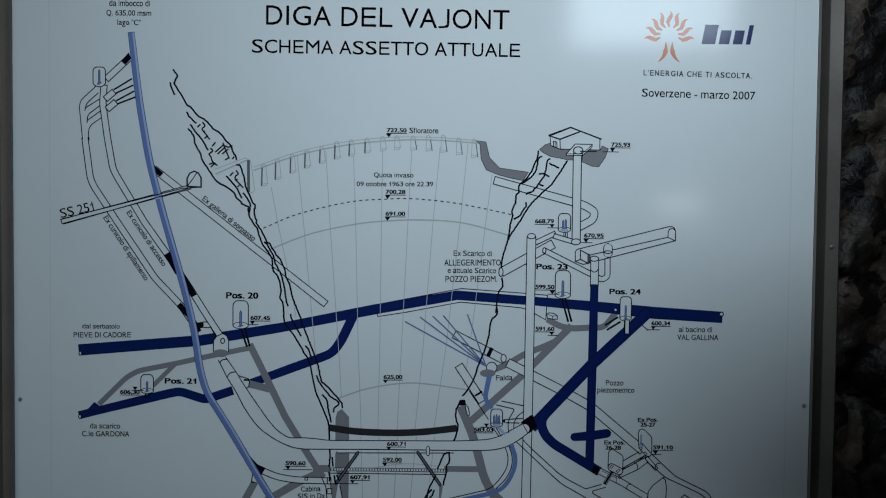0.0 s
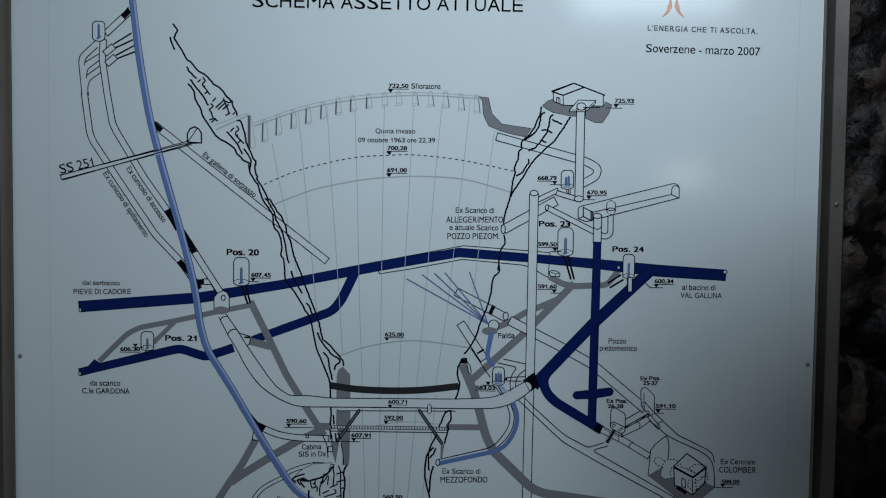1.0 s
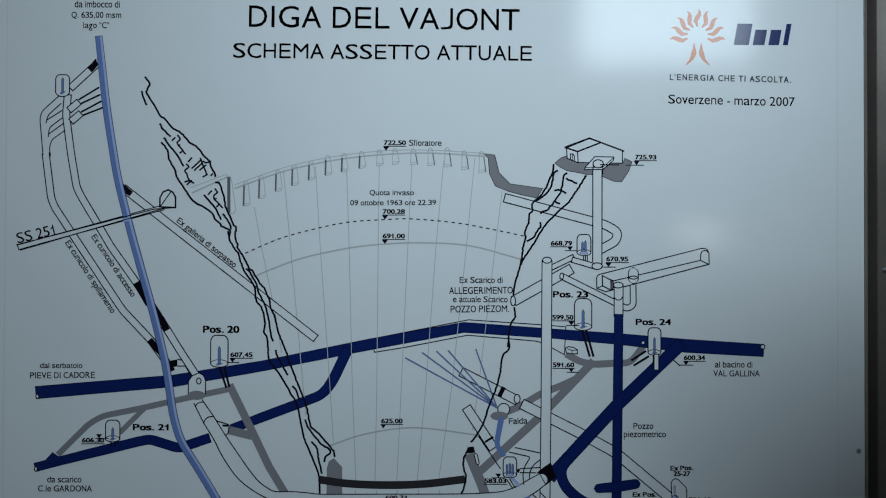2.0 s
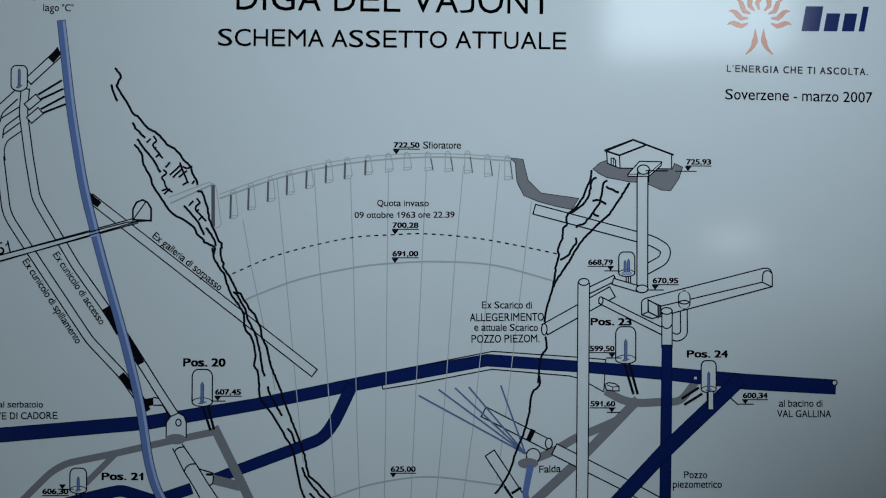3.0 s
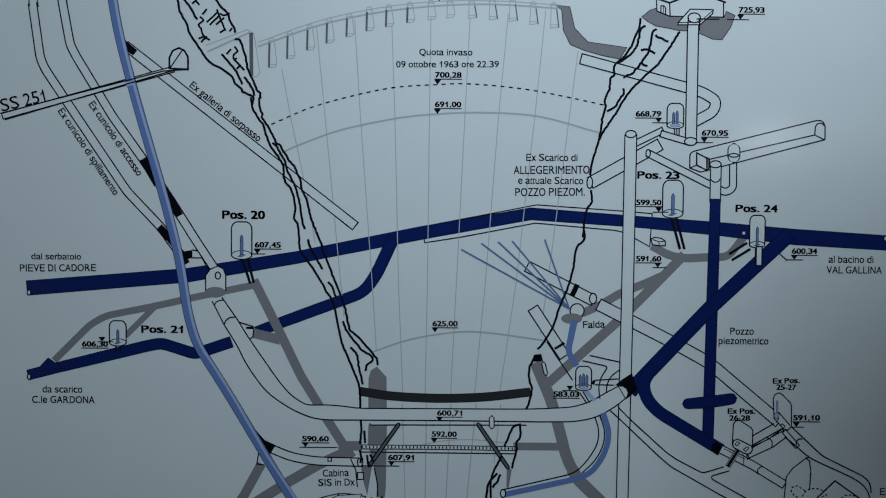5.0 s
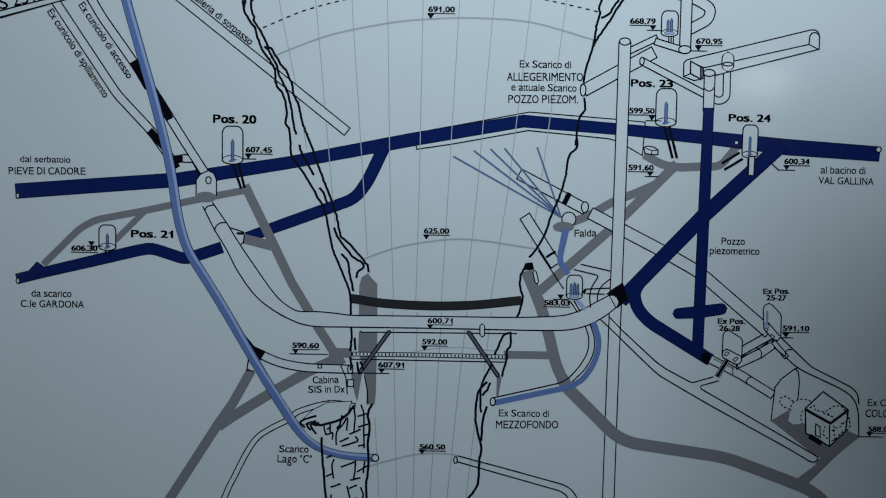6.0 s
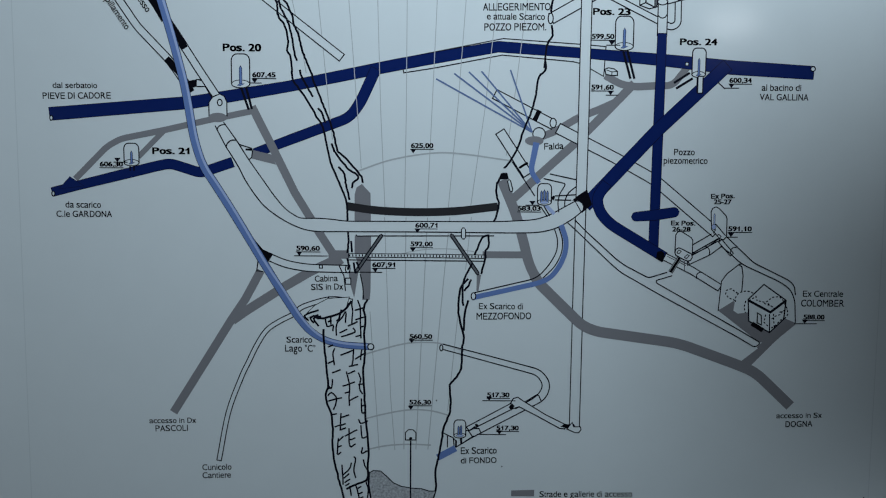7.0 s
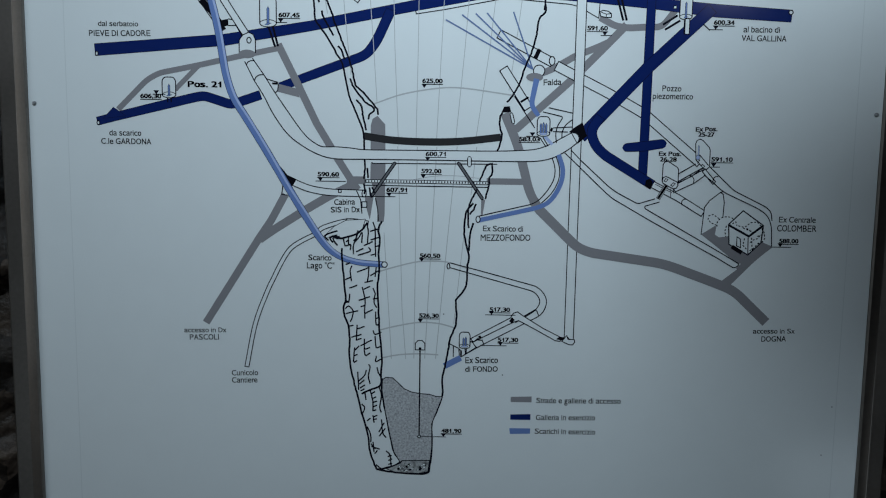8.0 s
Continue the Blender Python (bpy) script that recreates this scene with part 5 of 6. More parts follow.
stroke('rock_crack', [(-115.2, -162.8), (-111.9, -172.6), (-111.8, -189.1), (-110.8, -213.9)], 2.0, INK, smooth=3, wob=0.6)
stroke('rock_crack', [(-119.2, -176.9), (-107.0, -172.6)], 2.0, INK, smooth=3, wob=0.6)
stroke('rock_crack', [(-118.3, -189.2), (-105.3, -184.9)], 2.0, INK, smooth=3, wob=0.6)
stroke('rock_crack', [(-111.7, -199.0), (-106.0, -197.3)], 2.0, INK, smooth=3, wob=0.6)
stroke('rock_crack', [(-118.3, -211.5), (-110.9, -209.8)], 2.0, INK, smooth=3, wob=0.6)
stroke('rock_crack', [(-139.6, -206.9), (-129.0, -201.8)], 2.0, INK, smooth=3, wob=0.6)
stroke('rock_crack', [(-137.1, -211.8), (-119.1, -205.8), (-121.6, -200.0)], 2.0, INK, smooth=3, wob=0.6)
stroke('rock_crack', [(-154.4, -225.4), (-147.8, -222.8)], 2.0, INK, smooth=3, wob=0.6)
stroke('rock_crack', [(-145.3, -226.9), (-147.8, -235.3), (-146.1, -250.2)], 2.0, INK, smooth=3, wob=0.6)
stroke('rock_crack', [(-155.2, -247.9), (-146.1, -243.6)], 2.0, INK, smooth=3, wob=0.6)
stroke('rock_crack', [(-137.9, -236.8), (-121.5, -229.9)], 2.0, INK, smooth=3, wob=0.6)
stroke('rock_crack', [(-120.6, -228.2), (-121.4, -241.5), (-123.0, -251.5)], 2.0, INK, smooth=3, wob=0.6)
stroke('rock_crack', [(-127.2, -251.6), (-114.8, -248.9)], 2.0, INK, smooth=3, wob=0.6)
stroke('rock_crack', [(-118.9, -241.5), (-105.0, -232.9)], 2.0, INK, smooth=3, wob=0.6)
stroke('rock_crack', [(-110.0, -228.8), (-111.5, -243.0)], 2.0, INK, smooth=3, wob=0.6)
stroke('rock_crack', [(-149.4, -260.3), (-137.9, -256.0)], 2.0, INK, smooth=3, wob=0.6)
stroke('rock_crack', [(-148.6, -268.7), (-150.2, -281.3), (-154.4, -277.1)], 2.0, INK, smooth=3, wob=0.6)
stroke('rock_crack', [(-156.0, -283.1), (-149.4, -279.6)], 2.0, INK, smooth=3, wob=0.6)
stroke('rock_crack', [(-155.2, -291.5), (-150.2, -287.2), (-143.6, -293.8), (-144.4, -302.2), (-147.7, -310.7)], 2.0, INK, smooth=3, wob=0.6)
stroke('rock_crack', [(-154.3, -298.2), (-136.1, -293.7)], 2.0, INK, smooth=3, wob=0.6)
stroke('rock_crack', [(-130.4, -258.3), (-126.2, -276.7), (-127.0, -293.5), (-126.1, -305.3)], 2.0, INK, smooth=3, wob=0.6)
stroke('rock_crack', [(-127.9, -261.7), (-118.9, -257.3)], 2.0, INK, smooth=3, wob=0.6)
stroke('rock_crack', [(-135.3, -278.5), (-118.8, -272.4)], 2.0, INK, smooth=3, wob=0.6)
stroke('rock_crack', [(-132.8, -287.7), (-127.0, -286.0)], 2.0, INK, smooth=3, wob=0.6)
stroke('rock_crack', [(-126.2, -297.7), (-114.6, -291.7)], 2.0, INK, smooth=3, wob=0.6)
stroke('rock_crack', [(-114.7, -259.8), (-111.4, -268.1), (-113.0, -280.7), (-108.8, -289.0)], 2.0, INK, smooth=3, wob=0.6)
stroke('rock_crack', [(-114.7, -276.5), (-108.1, -274.7)], 2.0, INK, smooth=3, wob=0.6)
stroke('rock_crack', [(-110.5, -295.0), (-109.5, -314.3), (-104.6, -311.7)], 2.0, INK, smooth=3, wob=0.6)
stroke('rock_crack', [(-111.2, -305.9), (-106.3, -303.3)], 2.0, INK, smooth=3, wob=0.6)
stroke('rock_crack', [(-151.0, -316.7), (-142.7, -315.7)], 2.0, INK, smooth=3, wob=0.6)
stroke('rock_crack', [(-137.7, -314.8), (-138.5, -338.5)], 2.0, INK, smooth=3, wob=0.6)
stroke('rock_crack', [(-137.7, -320.7), (-126.9, -317.2)], 2.0, INK, smooth=3, wob=0.6)
stroke('rock_crack', [(-146.0, -333.6), (-131.1, -329.1)], 2.0, INK, smooth=3, wob=0.6)
stroke('rock_crack', [(-137.7, -337.7), (-131.0, -335.0)], 2.0, INK, smooth=3, wob=0.6)
stroke('rock_crack', [(-114.5, -322.9), (-111.1, -328.8), (-102.0, -325.2)], 2.0, INK, smooth=3, wob=0.6)
stroke('rock_crack', [(-111.1, -331.3), (-109.4, -348.3), (-101.9, -345.6)], 2.0, INK, smooth=3, wob=0.6)
stroke('rock_crack', [(-109.3, -361.0), (-110.1, -369.6), (-102.6, -366.0)], 2.0, INK, smooth=3, wob=0.6)
stroke('rock_crack', [(-126.9, -335.8), (-126.0, -359.6), (-118.5, -356.9)], 2.0, INK, smooth=3, wob=0.6)
stroke('rock_crack', [(-126.0, -342.6), (-116.1, -337.3)], 2.0, INK, smooth=3, wob=0.6)
stroke('rock_crack', [(-132.7, -346.1), (-126.0, -342.6)], 2.0, INK, smooth=3, wob=0.6)
stroke('rock_crack', [(-126.0, -351.1), (-118.5, -348.4)], 2.0, INK, smooth=3, wob=0.6)
stroke('rock_crack', [(-141.0, -348.8), (-142.6, -370.1), (-137.6, -368.3)], 2.0, INK, smooth=3, wob=0.6)
stroke('rock_crack', [(-141.0, -353.0), (-134.3, -346.1)], 2.0, INK, smooth=3, wob=0.6)
stroke('rock_crack', [(-142.6, -361.6), (-136.8, -358.9)], 2.0, INK, smooth=3, wob=0.6)
stroke('rock_crack', [(-136.7, -385.4), (-135.0, -412.9)], 2.0, INK, smooth=3, wob=0.6)
stroke('rock_crack', [(-135.9, -400.0), (-126.7, -391.3), (-124.2, -382.6)], 2.0, INK, smooth=3, wob=0.6)
stroke('rock_crack', [(-134.2, -404.3), (-126.7, -397.3)], 2.0, INK, smooth=3, wob=0.6)
stroke('rock_crack', [(-133.3, -410.3), (-125.8, -405.0)], 2.0, INK, smooth=3, wob=0.6)
stroke('rock_crack', [(-132.5, -414.6), (-126.6, -411.0)], 2.0, INK, smooth=3, wob=0.6)
stroke('rock_crack', [(-120.9, -374.0), (-118.4, -378.3), (-120.8, -391.2), (-118.3, -404.0)], 2.0, INK, smooth=3, wob=0.6)
stroke('rock_crack', [(-108.4, -378.1), (-105.8, -386.6), (-102.4, -393.4)], 2.0, INK, smooth=3, wob=0.6)
stroke('rock_crack', [(-126.6, -414.5), (-124.1, -428.2)], 2.0, INK, smooth=3, wob=0.6)
stroke('rock_crack', [(-118.2, -414.3), (-114.0, -429.8), (-113.9, -445.4)], 2.0, INK, smooth=3, wob=0.6)
stroke('rock_crack', [(-116.5, -418.6), (-110.7, -415.1)], 2.0, INK, smooth=3, wob=0.6)
stroke('rock_crack', [(-114.0, -425.5), (-109.0, -422.8)], 2.0, INK, smooth=3, wob=0.6)
stroke('rock_crack', [(-114.0, -432.4), (-108.1, -429.7)], 2.0, INK, smooth=3, wob=0.6)
stroke('rock_crack', [(-113.1, -438.4), (-108.1, -435.8)], 2.0, INK, smooth=3, wob=0.6)
stroke('rock_crack', [(-113.1, -444.5), (-108.9, -442.7)], 2.0, INK, smooth=3, wob=0.6)
stroke('rock_crack', [(-130.7, -434.4), (-126.5, -440.4), (-130.7, -451.7)], 2.0, INK, smooth=3, wob=0.6)
stroke('rock_crack', [(-104.9, -408.1), (-101.5, -421.0), (-103.9, -438.3), (-101.3, -446.9)], 2.0, INK, smooth=3, wob=0.6)
stroke('rock_crack', [(-113.9, -451.4), (-112.2, -462.7)], 2.0, INK, smooth=3, wob=0.6)
stroke('rock_crack', [(-113.9, -454.0), (-107.2, -451.3)], 2.0, INK, smooth=3, wob=0.6)
stroke('rock_crack', [(-113.9, -458.4), (-108.0, -456.6)], 2.0, INK, smooth=3, wob=0.6)
stroke('rock_crack', [(-123.1, -460.3), (-117.2, -455.8)], 2.0, INK, smooth=3, wob=0.6)
stroke('rock_crack', [(-101.2, -457.3), (-99.4, -477.3), (-94.3, -485.9)], 2.0, INK, smooth=3, wob=0.6)
stroke('rock_crack', [(-105.3, -477.4), (-97.0, -462.5)], 2.0, INK, smooth=3, wob=0.6)
stroke('rock_crack', [(-104.5, -483.5), (-95.3, -471.1)], 2.0, INK, smooth=3, wob=0.6)
stroke('rock_crack', [(-122.2, -469.0), (-117.1, -482.0), (-117.1, -493.3)], 2.0, INK, smooth=3, wob=0.6)
stroke('rock_crack', [(-117.1, -495.1), (-110.3, -503.7)], 2.0, INK, smooth=3, wob=0.6)
stroke('rock_crack', [(-113.7, -492.4), (-111.9, -508.1)], 2.0, INK, smooth=3, wob=0.6)
stroke('rock_crack', [(-116.2, -499.4), (-103.5, -503.6)], 2.0, INK, smooth=3, wob=0.6)
stroke('rock_crack', [(-111.1, -510.7), (-106.9, -505.4)], 2.0, INK, smooth=3, wob=0.6)
stroke('rock_crack', [(-94.2, -506.1), (-88.3, -512.1), (-86.4, -529.7)], 2.0, INK, smooth=3, wob=0.6)
stroke('rock_crack', [(-91.6, -514.8), (-85.7, -512.9)], 2.0, INK, smooth=3, wob=0.6)
stroke('rock_crack', [(-90.7, -520.9), (-84.8, -518.2)], 2.0, INK, smooth=3, wob=0.6)
stroke('rock_crack', [(-90.7, -527.1), (-84.8, -525.2)], 2.0, INK, smooth=3, wob=0.6)
stroke('rock_crack', [(-109.3, -527.4), (-100.8, -534.3)], 2.0, INK, smooth=3, wob=0.6)
patch('rock_outcrop', [(67.7, -3.9), (70.8, 3.9), (78.5, 4.7), (80.6, -3.0)], BLACK, line=0.5)
oval('outcrop_mark', (73.9, 7.9), 3.0, 2.6, WHITE, line=0)

# cracks in the rock faces and what lies at the dam's foot
patch('sediment', [(-99.9, -396.8), (-94.9, -393.3), (-84.9, -394.0), (-76.5, -401.6), (-68.0, -410.1), (-57.1, -415.0), (-42.8, -417.4), (-30.3, -418.1), (-20.2, -421.3), (-11.0, -421.2), (-19.9, -445.5), (-26.4, -463.0), (-25.9, -497.9), (-28.2, -519.9), (-41.7, -520.1), (-69.6, -520.6), (-73.0, -523.3), (-82.4, -507.6), (-88.5, -481.5), (-95.4, -446.8), (-100.7, -412.3)], SAND, line=1.4)
patch('gravel_bed', [(-72.9, -525.0), (-69.6, -520.6), (-29.0, -519.9), (-31.3, -537.5), (-45.7, -540.4), (-79.6, -539.2), (-93.2, -534.2)], GRAVEL, line=1.4)
rnd = random.Random(4)
for k in range(34):
    x, z = rnd.uniform(-76, -33), rnd.uniform(-537, -526)
    oval("drawn_pebble", (x, z), rnd.uniform(1.0, 2.4), rnd.uniform(0.8, 1.7), (WHITE, WHITE, INK)[k % 3], line=0.5)
stroke('sounding_line', [(-45.0, -352.0), (-45.0, -481.0)], 2.0, INK)
oval('sounding_weight', (-45.0, -483.0), 2.0, 2.0, WHITE)
stroke('sounding_line', [(-43.0, -483.0), (-5.0, -483.0)], 1.0, INK)
patch('dam_doorway', [(-52.0, -351.0), (-52.0, -341.0), (-48.0, -337.0), (-42.0, -337.0), (-38.0, -341.0), (-38.0, -351.0)], WHITE, line=1.4)
oval('doorway_dot', (-45.0, -349.0), 2.0, 2.0, INK, line=0)

# house on the ledge
patch('drawn_house', [(203.1, 408.1), (234.0, 420.7), (250.2, 415.7), (278.7, 404.4), (278.9, 387.6), (218.2, 388.3), (204.0, 393.9)], WHITE, line=1.4)
stroke('drawn_house_line', [(200.6, 408.7), (234.0, 421.3), (281.3, 403.8)], 2.2, INK)
stroke('drawn_house_line', [(200.6, 408.7), (218.1, 403.1), (250.2, 415.7)], 2.2, INK)
stroke('drawn_house_line', [(218.1, 403.1), (218.9, 388.3)], 1.4, INK)
stroke('drawn_house_line', [(208.5, 391.4), (208.4, 399.8), (211.6, 399.8), (213.6, 397.3), (213.7, 389.5)], 1.4, INK)
stroke('drawn_house_line', [(211.1, 390.8), (211.0, 399.2)], 1.0, INK)
patch('shaft_slab', [(228.0, 381.3), (241.4, 396.3), (267.2, 395.9), (266.6, 391.4), (252.6, 379.0), (228.0, 378.7)], WHITE, line=1.4)
stroke('shaft_slab_line', [(228.0, 381.3), (251.9, 381.6), (267.2, 395.3)], 1.0, INK)
oval('shaft_mouth', (246.0, 386.7), 7.0, 5.4, WHITE)
stroke('drawn_house_line', [(239.6, 386.6), (238.5, 371.8)], 1.5, INK)
stroke('drawn_house_line', [(252.5, 386.7), (252.0, 371.9)], 1.5, INK)
stroke('drawn_house_line', [(248.6, 385.4), (274.4, 385.3)], 1.6, INK)
patch('junction_box', [(-305.0, 75.0), (-305.0, 92.0), (-300.0, 99.0), (-291.0, 103.0), (-285.0, 100.0), (-282.0, 93.0), (-282.0, 75.0)], WHITE, line=1.5)
oval('pipe_mouth', (-291.0, 92.0), 3.0, 4.0, WHITE)
oval('road_node', (-294.0, 73.0), 12.0, 6.0, ROAD, line=0)

# gauge chambers
stroke('chamber_leg', [(-263.0, 110.0), (-254.0, 83.0)], 3.0, INK)
stroke('chamber_leg', [(-257.0, 111.0), (-250.0, 84.0)], 3.0, INK)
stroke('chamber_leg', [(225.0, 160.0), (235.0, 126.0)], 3.0, INK)
stroke('chamber_leg', [(230.0, 162.0), (240.0, 126.0)], 3.0, INK)
stroke('chamber_leg', [(321.0, 131.0), (321.0, 109.0)], 2.0, INK)
stroke('chamber_leg', [(328.0, 131.0), (328.0, 109.0)], 2.0, INK)
stroke('chamber_leg', [(294.0, 114.0), (315.0, 127.0)], 3.0, INK)
stroke('chamber_leg', [(291.0, 121.0), (311.0, 134.0)], 3.0, INK)
stroke('chamber_leg', [(-408.0, 12.0), (-408.0, 4.0)], 2.0, INK)
stroke('chamber_leg', [(-403.0, 12.0), (-403.0, 4.0)], 2.0, INK)
chamber((-263.8, 110.9), 23.3, 42.5, 1)
chamber((-405.8, 10.5), 19.2, 28.8, 1)
chamber((225.9, 161.7), 23.3, 42.6, 1)
chamber((322.4, 128.4), 17.4, 36.8, 1)
chamber((226.9, 262.6), 18.7, 28.3, 2)
chamber((127.5, -36.7), 18.1, 27.8, 3)
chamber((-477.0, 474.2), 18.7, 29.5, 1, ring=False)
chamber((20.4, -347.9), 15.8, 24.5, 2)
patch('valve_box', [(201.9, 137.6), (206.4, 139.5), (213.6, 138.3), (218.1, 135.1), (218.2, 129.9), (211.1, 129.9), (203.3, 131.1)], WHITE, line=1.4)
stroke('valve_box_line', [(203.9, 136.9), (211.0, 134.4), (218.1, 135.1)], 1.1, INK)
stroke('valve_box_line', [(211.0, 134.4), (211.1, 129.9)], 1.1, INK)
patch('valve_box', [(305.0, 147.0), (309.0, 147.0), (309.0, 143.0), (305.0, 143.0)], WHITE, line=1.0)
pipe('pipe_stub', [(81.4, -6.3), (84.2, -17.3)], 2.6, WHITE, line=1.4, cap=True)
pipe('chamber_leg', [(325.0, 129.0), (325.0, 109.0)], 5.0, WHITE)
stroke('leader_line', [(348.0, 122.0), (357.0, 114.0)], 1.5, INK)

# elevation marks
level('722,50', -44.0, -14.0, 411.0, (-41.0, 403.0))
level('700,28', -45.0, -15.0, 318.0, (-42.0, 310.0))
level('691,00', -45.0, -15.0, 285.0, (-42.0, 277.0))
level('625,00', -46.0, -17.0, 36.0, (-43.0, 29.0))
level('607,45', -249.0, -219.0, 124.5, (-246.0, 117.0), foot=(-252.0, -237.0))
level('606,30', -447.0, -417.0, 9.5, (-424.0, 15.0), foot=(-429.0, -411.0))
level('725,93', 296.0, 325.0, 393.0, (298.0, 385.0), foot=(283.0, 308.0))
level('668,79', 182.0, 211.0, 276.0, (208.0, 269.0), foot=(201.0, 217.0))
level('670,95', 257.0, 287.0, 255.0, (260.0, 247.0), foot=(250.0, 270.0))
level('599,50', 184.0, 213.0, 176.0, (210.0, 168.0), foot=(203.0, 221.0))
level('591,60', 185.0, 214.0, 112.0, (210.0, 105.0), foot=(204.0, 220.0))
level('600,34', 362.0, 391.0, 122.0, (365.0, 115.0), foot=(355.0, 375.0))
level('583,03', 93.0, 123.0, -44.0, (112.0, -37.0), foot=(103.0, 121.0))
level('600,71', -40.0, -11.0, -67.0, (-37.0, -74.0))
level('592,00', -46.0, -17.0, -91.5, (-43.0, -99.0))
level('590,60', -195.0, -164.0, -98.0, (-191.0, -105.0), foot=(-198.0, -154.0))
level('607,91', -96.0, -66.0, -119.0, (-92.0, -126.0), foot=(-127.0, -83.0))
level('591,10', 368.0, 399.0, -69.0, (372.0, -77.0), foot=(366.0, 381.0))
level('588,00', 472.0, 500.0, -185.0, (474.0, -191.0), foot=(460.0, 490.0))
level('560,50', -47.0, -17.0, -214.0, (-44.0, -220.0))
level('526,30', -47.0, -18.0, -302.5, (-45.0, -310.0))
level('517,30', 56.0, 86.0, -292.0, (59.0, -297.0), foot=(50.0, 94.0))
level('517,30', 69.0, 99.0, -337.0, (73.0, -343.0), foot=(43.0, 82.0))
level('481,90', -12.0, 18.0, -476.5, (-9.0, -483.0))

# lettering
words('da imbocco di', (-462.0, 595.0), (-401.0, 595.0), 9.0, INK)
words('Q. 635,00 msm', (-466.0, 581.0), (-399.0, 581.0), 8.0, INK)
words('lago "C"', (-450.0, 567.0), (-415.0, 567.0), 8.0, INK)
words('DIGA DEL VAJONT', (-227.0, 570.0), (139.0, 567.0), 29.0, INK, bold=0.002)
words('SCHEMA ASSETTO ATTUALE', (-248.0, 528.0), (156.0, 526.0), 20.0, INK, bold=0.004)
words("L'ENERGIA CHE TI ASCOLTA.", (343.0, 501.0), (508.0, 498.0), 8.0, SLATE, bold=0.034, track=120)
words('Soverzene - marzo 2007', (341.0, 469.0), (513.0, 466.0), 12.0, INK, bold=0.01)
words('Sfioratore', (-10.0, 410.0), (34.0, 410.0), 8.0, INK)
words('Quota invaso', (-63.0, 343.0), (-3.0, 343.0), 7.0, INK)
words('09 ottobre 1963 ore 22.39', (-89.0, 329.0), (27.0, 330.0), 7.0, INK)
words('Pos. 20', (-286.0, 157.0), (-237.0, 157.0), 9.0, INK, bold=0.06)
words('Pos. 21', (-379.0, 26.0), (-331.0, 26.0), 8.0, INK, bold=0.06)
words('Pos. 23', (185.0, 206.0), (233.0, 206.0), 8.0, INK, bold=0.06)
words('Pos. 24', (297.0, 169.0), (345.0, 169.0), 8.0, INK, bold=0.06)
words('Ex Pos.', (344.0, -27.0), (375.0, -26.0), 6.0, INK, bold=0.06)
words('25-27', (348.0, -34.0), (371.0, -34.0), 6.0, INK, bold=0.06)
words('Ex Pos.', (293.0, -62.0), (325.0, -62.0), 6.0, INK, bold=0.06)
words('26-28', (295.0, -70.0), (319.0, -70.0), 6.0, INK, bold=0.06)
words('dal serbatoio', (-504.0, 109.0), (-447.0, 109.0), 7.0, INK)
words('PIEVE DI CADORE', (-517.0, 95.0), (-430.0, 96.0), 8.0, INK)
words('da scarico', (-493.0, -44.0), (-447.0, -44.0), 8.0, INK)
words('C.le GARDONA', (-505.0, -56.0), (-433.0, -56.0), 8.0, INK)
words('Ex Scarico di', (59.0, 225.0), (117.0, 225.0), 8.0, INK)
words('ALLEGERIMENTO', (45.0, 210.0), (131.0, 211.0), 9.0, INK)
words('e attuale Scarico', (50.0, 199.0), (124.0, 199.0), 8.0, INK)
words('POZZO PIEZOM.', (47.0, 185.0), (126.0, 186.0), 9.0, INK)
words('al bacino di', (404.0, 112.0), (455.0, 112.0), 8.0, INK)
words('VAL GALLINA', (402.0, 100.0), (465.0, 100.0), 8.0, INK)
words('Pozzo', (294.0, 29.0), (321.0, 29.0), 8.0, INK)
words('piezometrico', (281.0, 18.0), (338.0, 18.0), 8.0, INK)
words('Falda', (126.0, 35.0), (151.0, 36.0), 8.0, INK)
words('SS 251', (-535.0, 276.0), (-485.0, 288.0), 14.0, INK, bold=0.004)
words('Ex galleria di sorpasso', (-323.0, 306.0), (-245.0, 244.0), 8.0, INK)
words('Ex cunicolo di accesso', (-437.0, 285.0), (-382.0, 204.0), 8.0, INK)
words('Ex cunicolo di spillamento', (-472.0, 277.0), (-409.0, 182.0), 8.0, INK)
words('Cabina', (-171.0, -139.0), (-141.0, -138.0), 8.0, INK)
words('SIS in Dx', (-176.0, -150.0), (-134.0, -149.0), 8.0, INK)
words('Scarico', (-209.0, -220.0), (-175.0, -220.0), 8.0, INK)
words('Lago "C"', (-211.0, -232.0), (-171.0, -232.0), 9.0, INK)
words('accesso in Dx', (-392.0, -330.0), (-330.0, -329.0), 7.1, INK)
words('PASCOLI', (-384.0, -341.0), (-341.0, -340.0), 8.0, INK)
words('Cunicolo', (-323.0, -394.0), (-284.0, -393.0), 8.0, INK)
words('Cantiere', (-323.0, -405.0), (-285.0, -404.0), 8.0, INK)
words('Ex Scarico di', (44.0, -174.0), (102.0, -174.0), 8.0, INK)
words('MEZZOFONDO', (41.0, -188.0), (113.0, -187.0), 9.0, INK)
words('Ex Centrale', (470.0, -155.0), (523.0, -155.0), 8.0, INK)
words('COLOMBER', (468.0, -168.0), (525.0, -168.0), 9.0, INK)
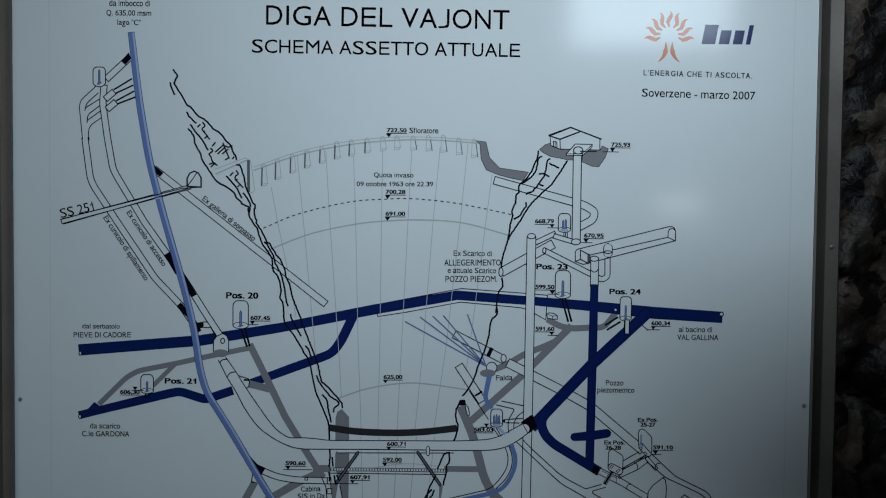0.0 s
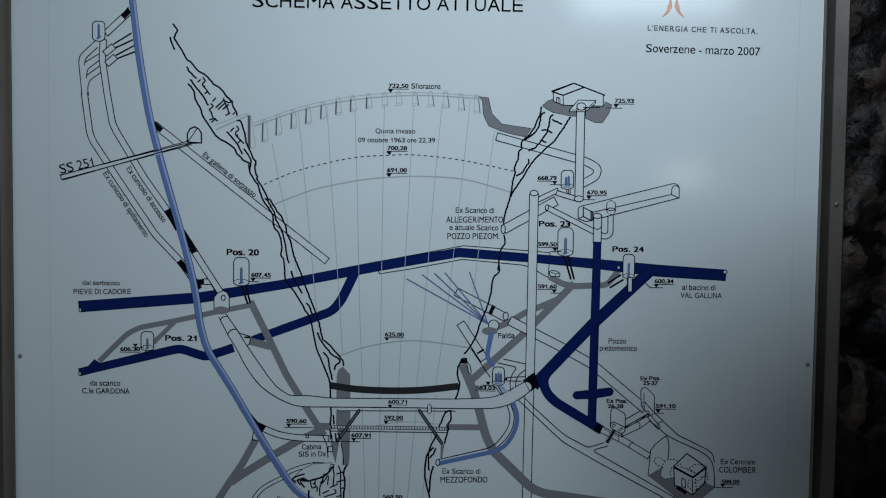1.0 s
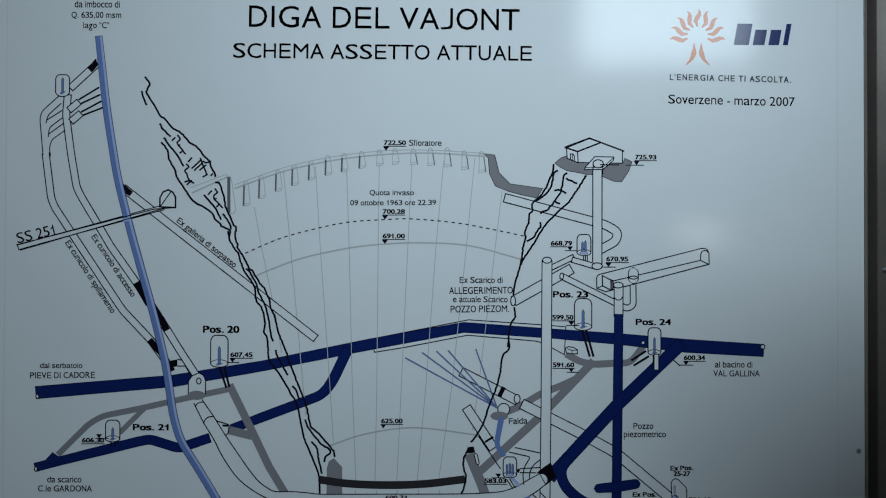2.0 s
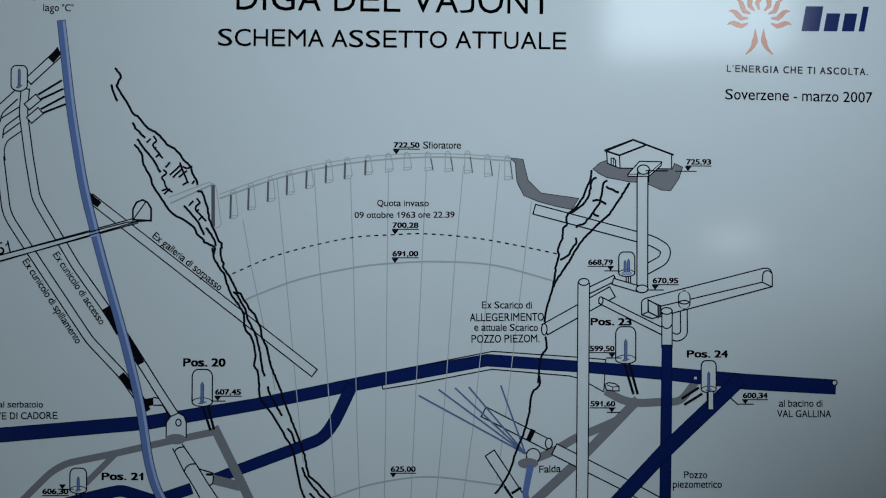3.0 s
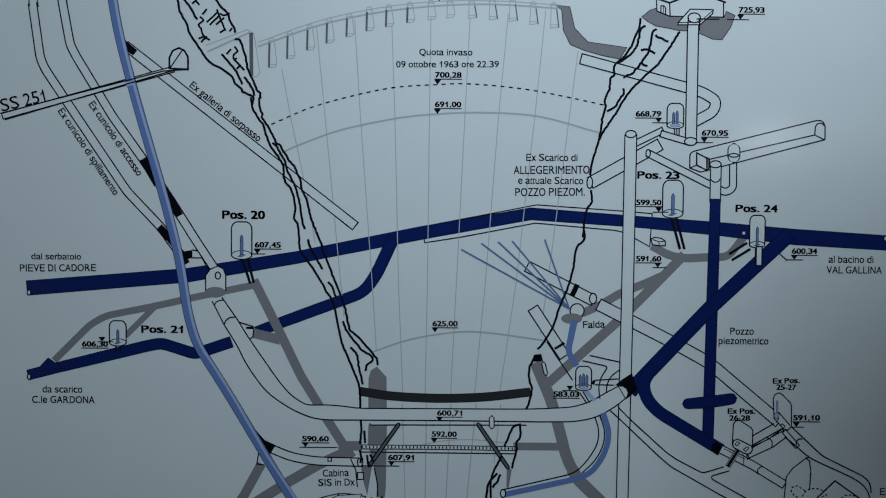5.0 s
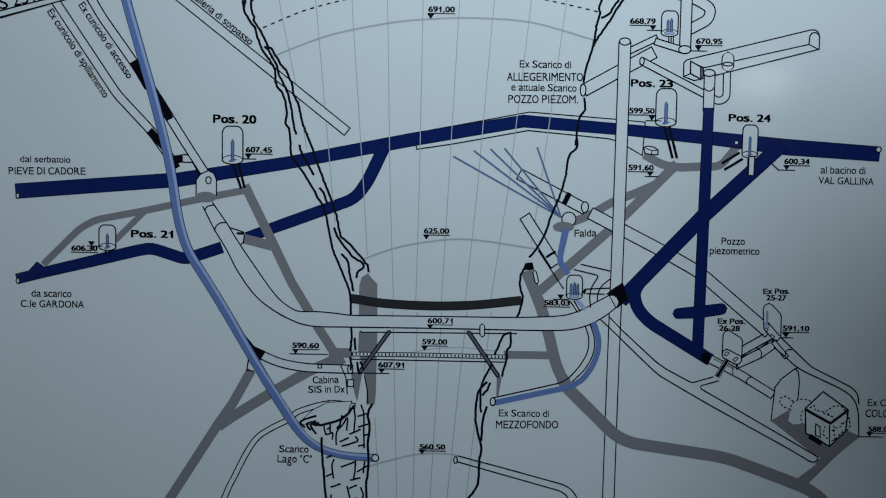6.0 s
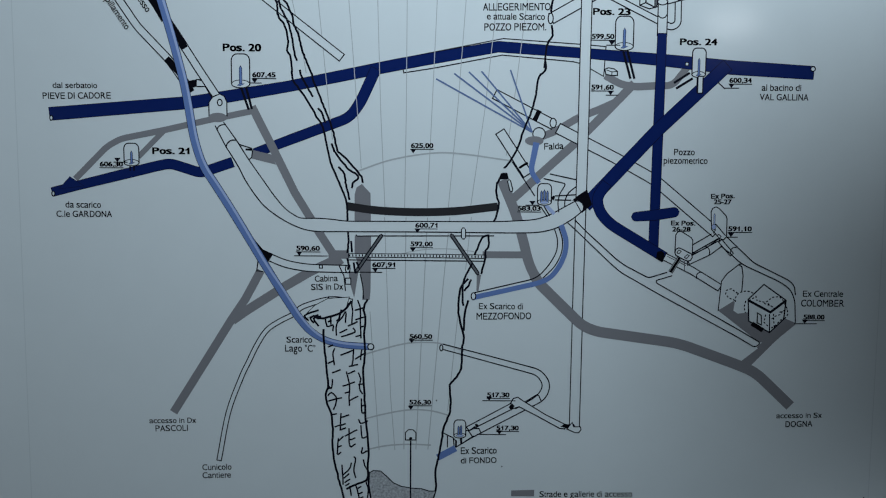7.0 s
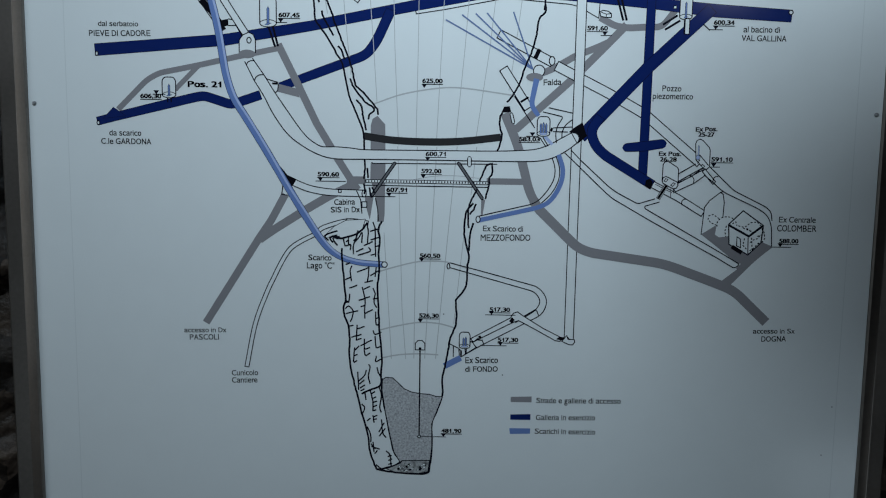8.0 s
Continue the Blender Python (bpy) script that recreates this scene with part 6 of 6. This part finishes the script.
words('accesso in Sx', (442.0, -319.0), (503.0, -318.0), 7.0, INK)
words('DOGNA', (455.0, -331.0), (491.0, -330.0), 8.0, INK)
words('Ex Scarico', (22.0, -370.0), (70.0, -369.0), 9.0, INK)
words('di FONDO', (22.0, -383.0), (70.0, -382.0), 8.0, INK)
words('Strade e gallerie di accesso', (128.0, -429.0), (253.0, -428.0), 8.0, INK)
words('Galleria in esercizio', (128.0, -455.0), (216.0, -454.0), 8.0, INK)
words('Scarichi in esercizio', (127.0, -476.0), (217.0, -476.0), 8.0, INK)

# legend swatches
patch('legend_swatch', [(90.0, -420.0), (121.0, -419.0), (121.0, -428.0), (90.0, -428.0)], ROAD)
patch('legend_swatch', [(90.0, -447.0), (120.0, -446.0), (120.0, -455.0), (90.0, -455.0)], NAVY)
patch('legend_swatch', [(89.0, -468.0), (120.0, -468.0), (120.0, -476.0), (90.0, -477.0)], BLUE)
emblem((381.0, 560.0), 38.0)
emblem_bars((430.0, 549.0), (506.0, 549.0), 29.0)

# dirt on the laminate
oval('dirt_speck', (565.0, -428.0), 1.0, 1.0, GREY, line=0)
oval('dirt_speck', (554.0, -502.0), 1.0, 1.0, GREY, line=0)
oval('dirt_speck', (-11.0, -297.0), 1.0, 1.0, GREY, line=0)
oval('dirt_speck', (77.0, -387.0), 1.0, 1.0, GREY, line=0)


def settle(prints):
    """Presses the prints down: each lies one coat of ink above those that it crosses."""
    lain = []
    for ob in prints:
        me = ob.data
        xs, zs = [v.co.x for v in me.vertices], [v.co.z for v in me.vertices]
        x0, x1, z0, z1 = min(xs), max(xs), min(zs), max(zs)
        under = max([h for a, c, d, e, h in lain if a < x1 and c > x0 and d < z1 and e > z0], default=0)
        coats = sorted({round(-v.co.y * 1e6) for v in me.vertices})
        for v in me.vertices:
            v.co.y = -0.00016 - 0.000003 * (under + 1 + coats.index(round(-v.co.y * 1e6)))
        lain.append((x0, x1, z0, z1, under + len(coats)))
        me.update()
    return max(h for *_, h in lain)


settle(PRINTS)
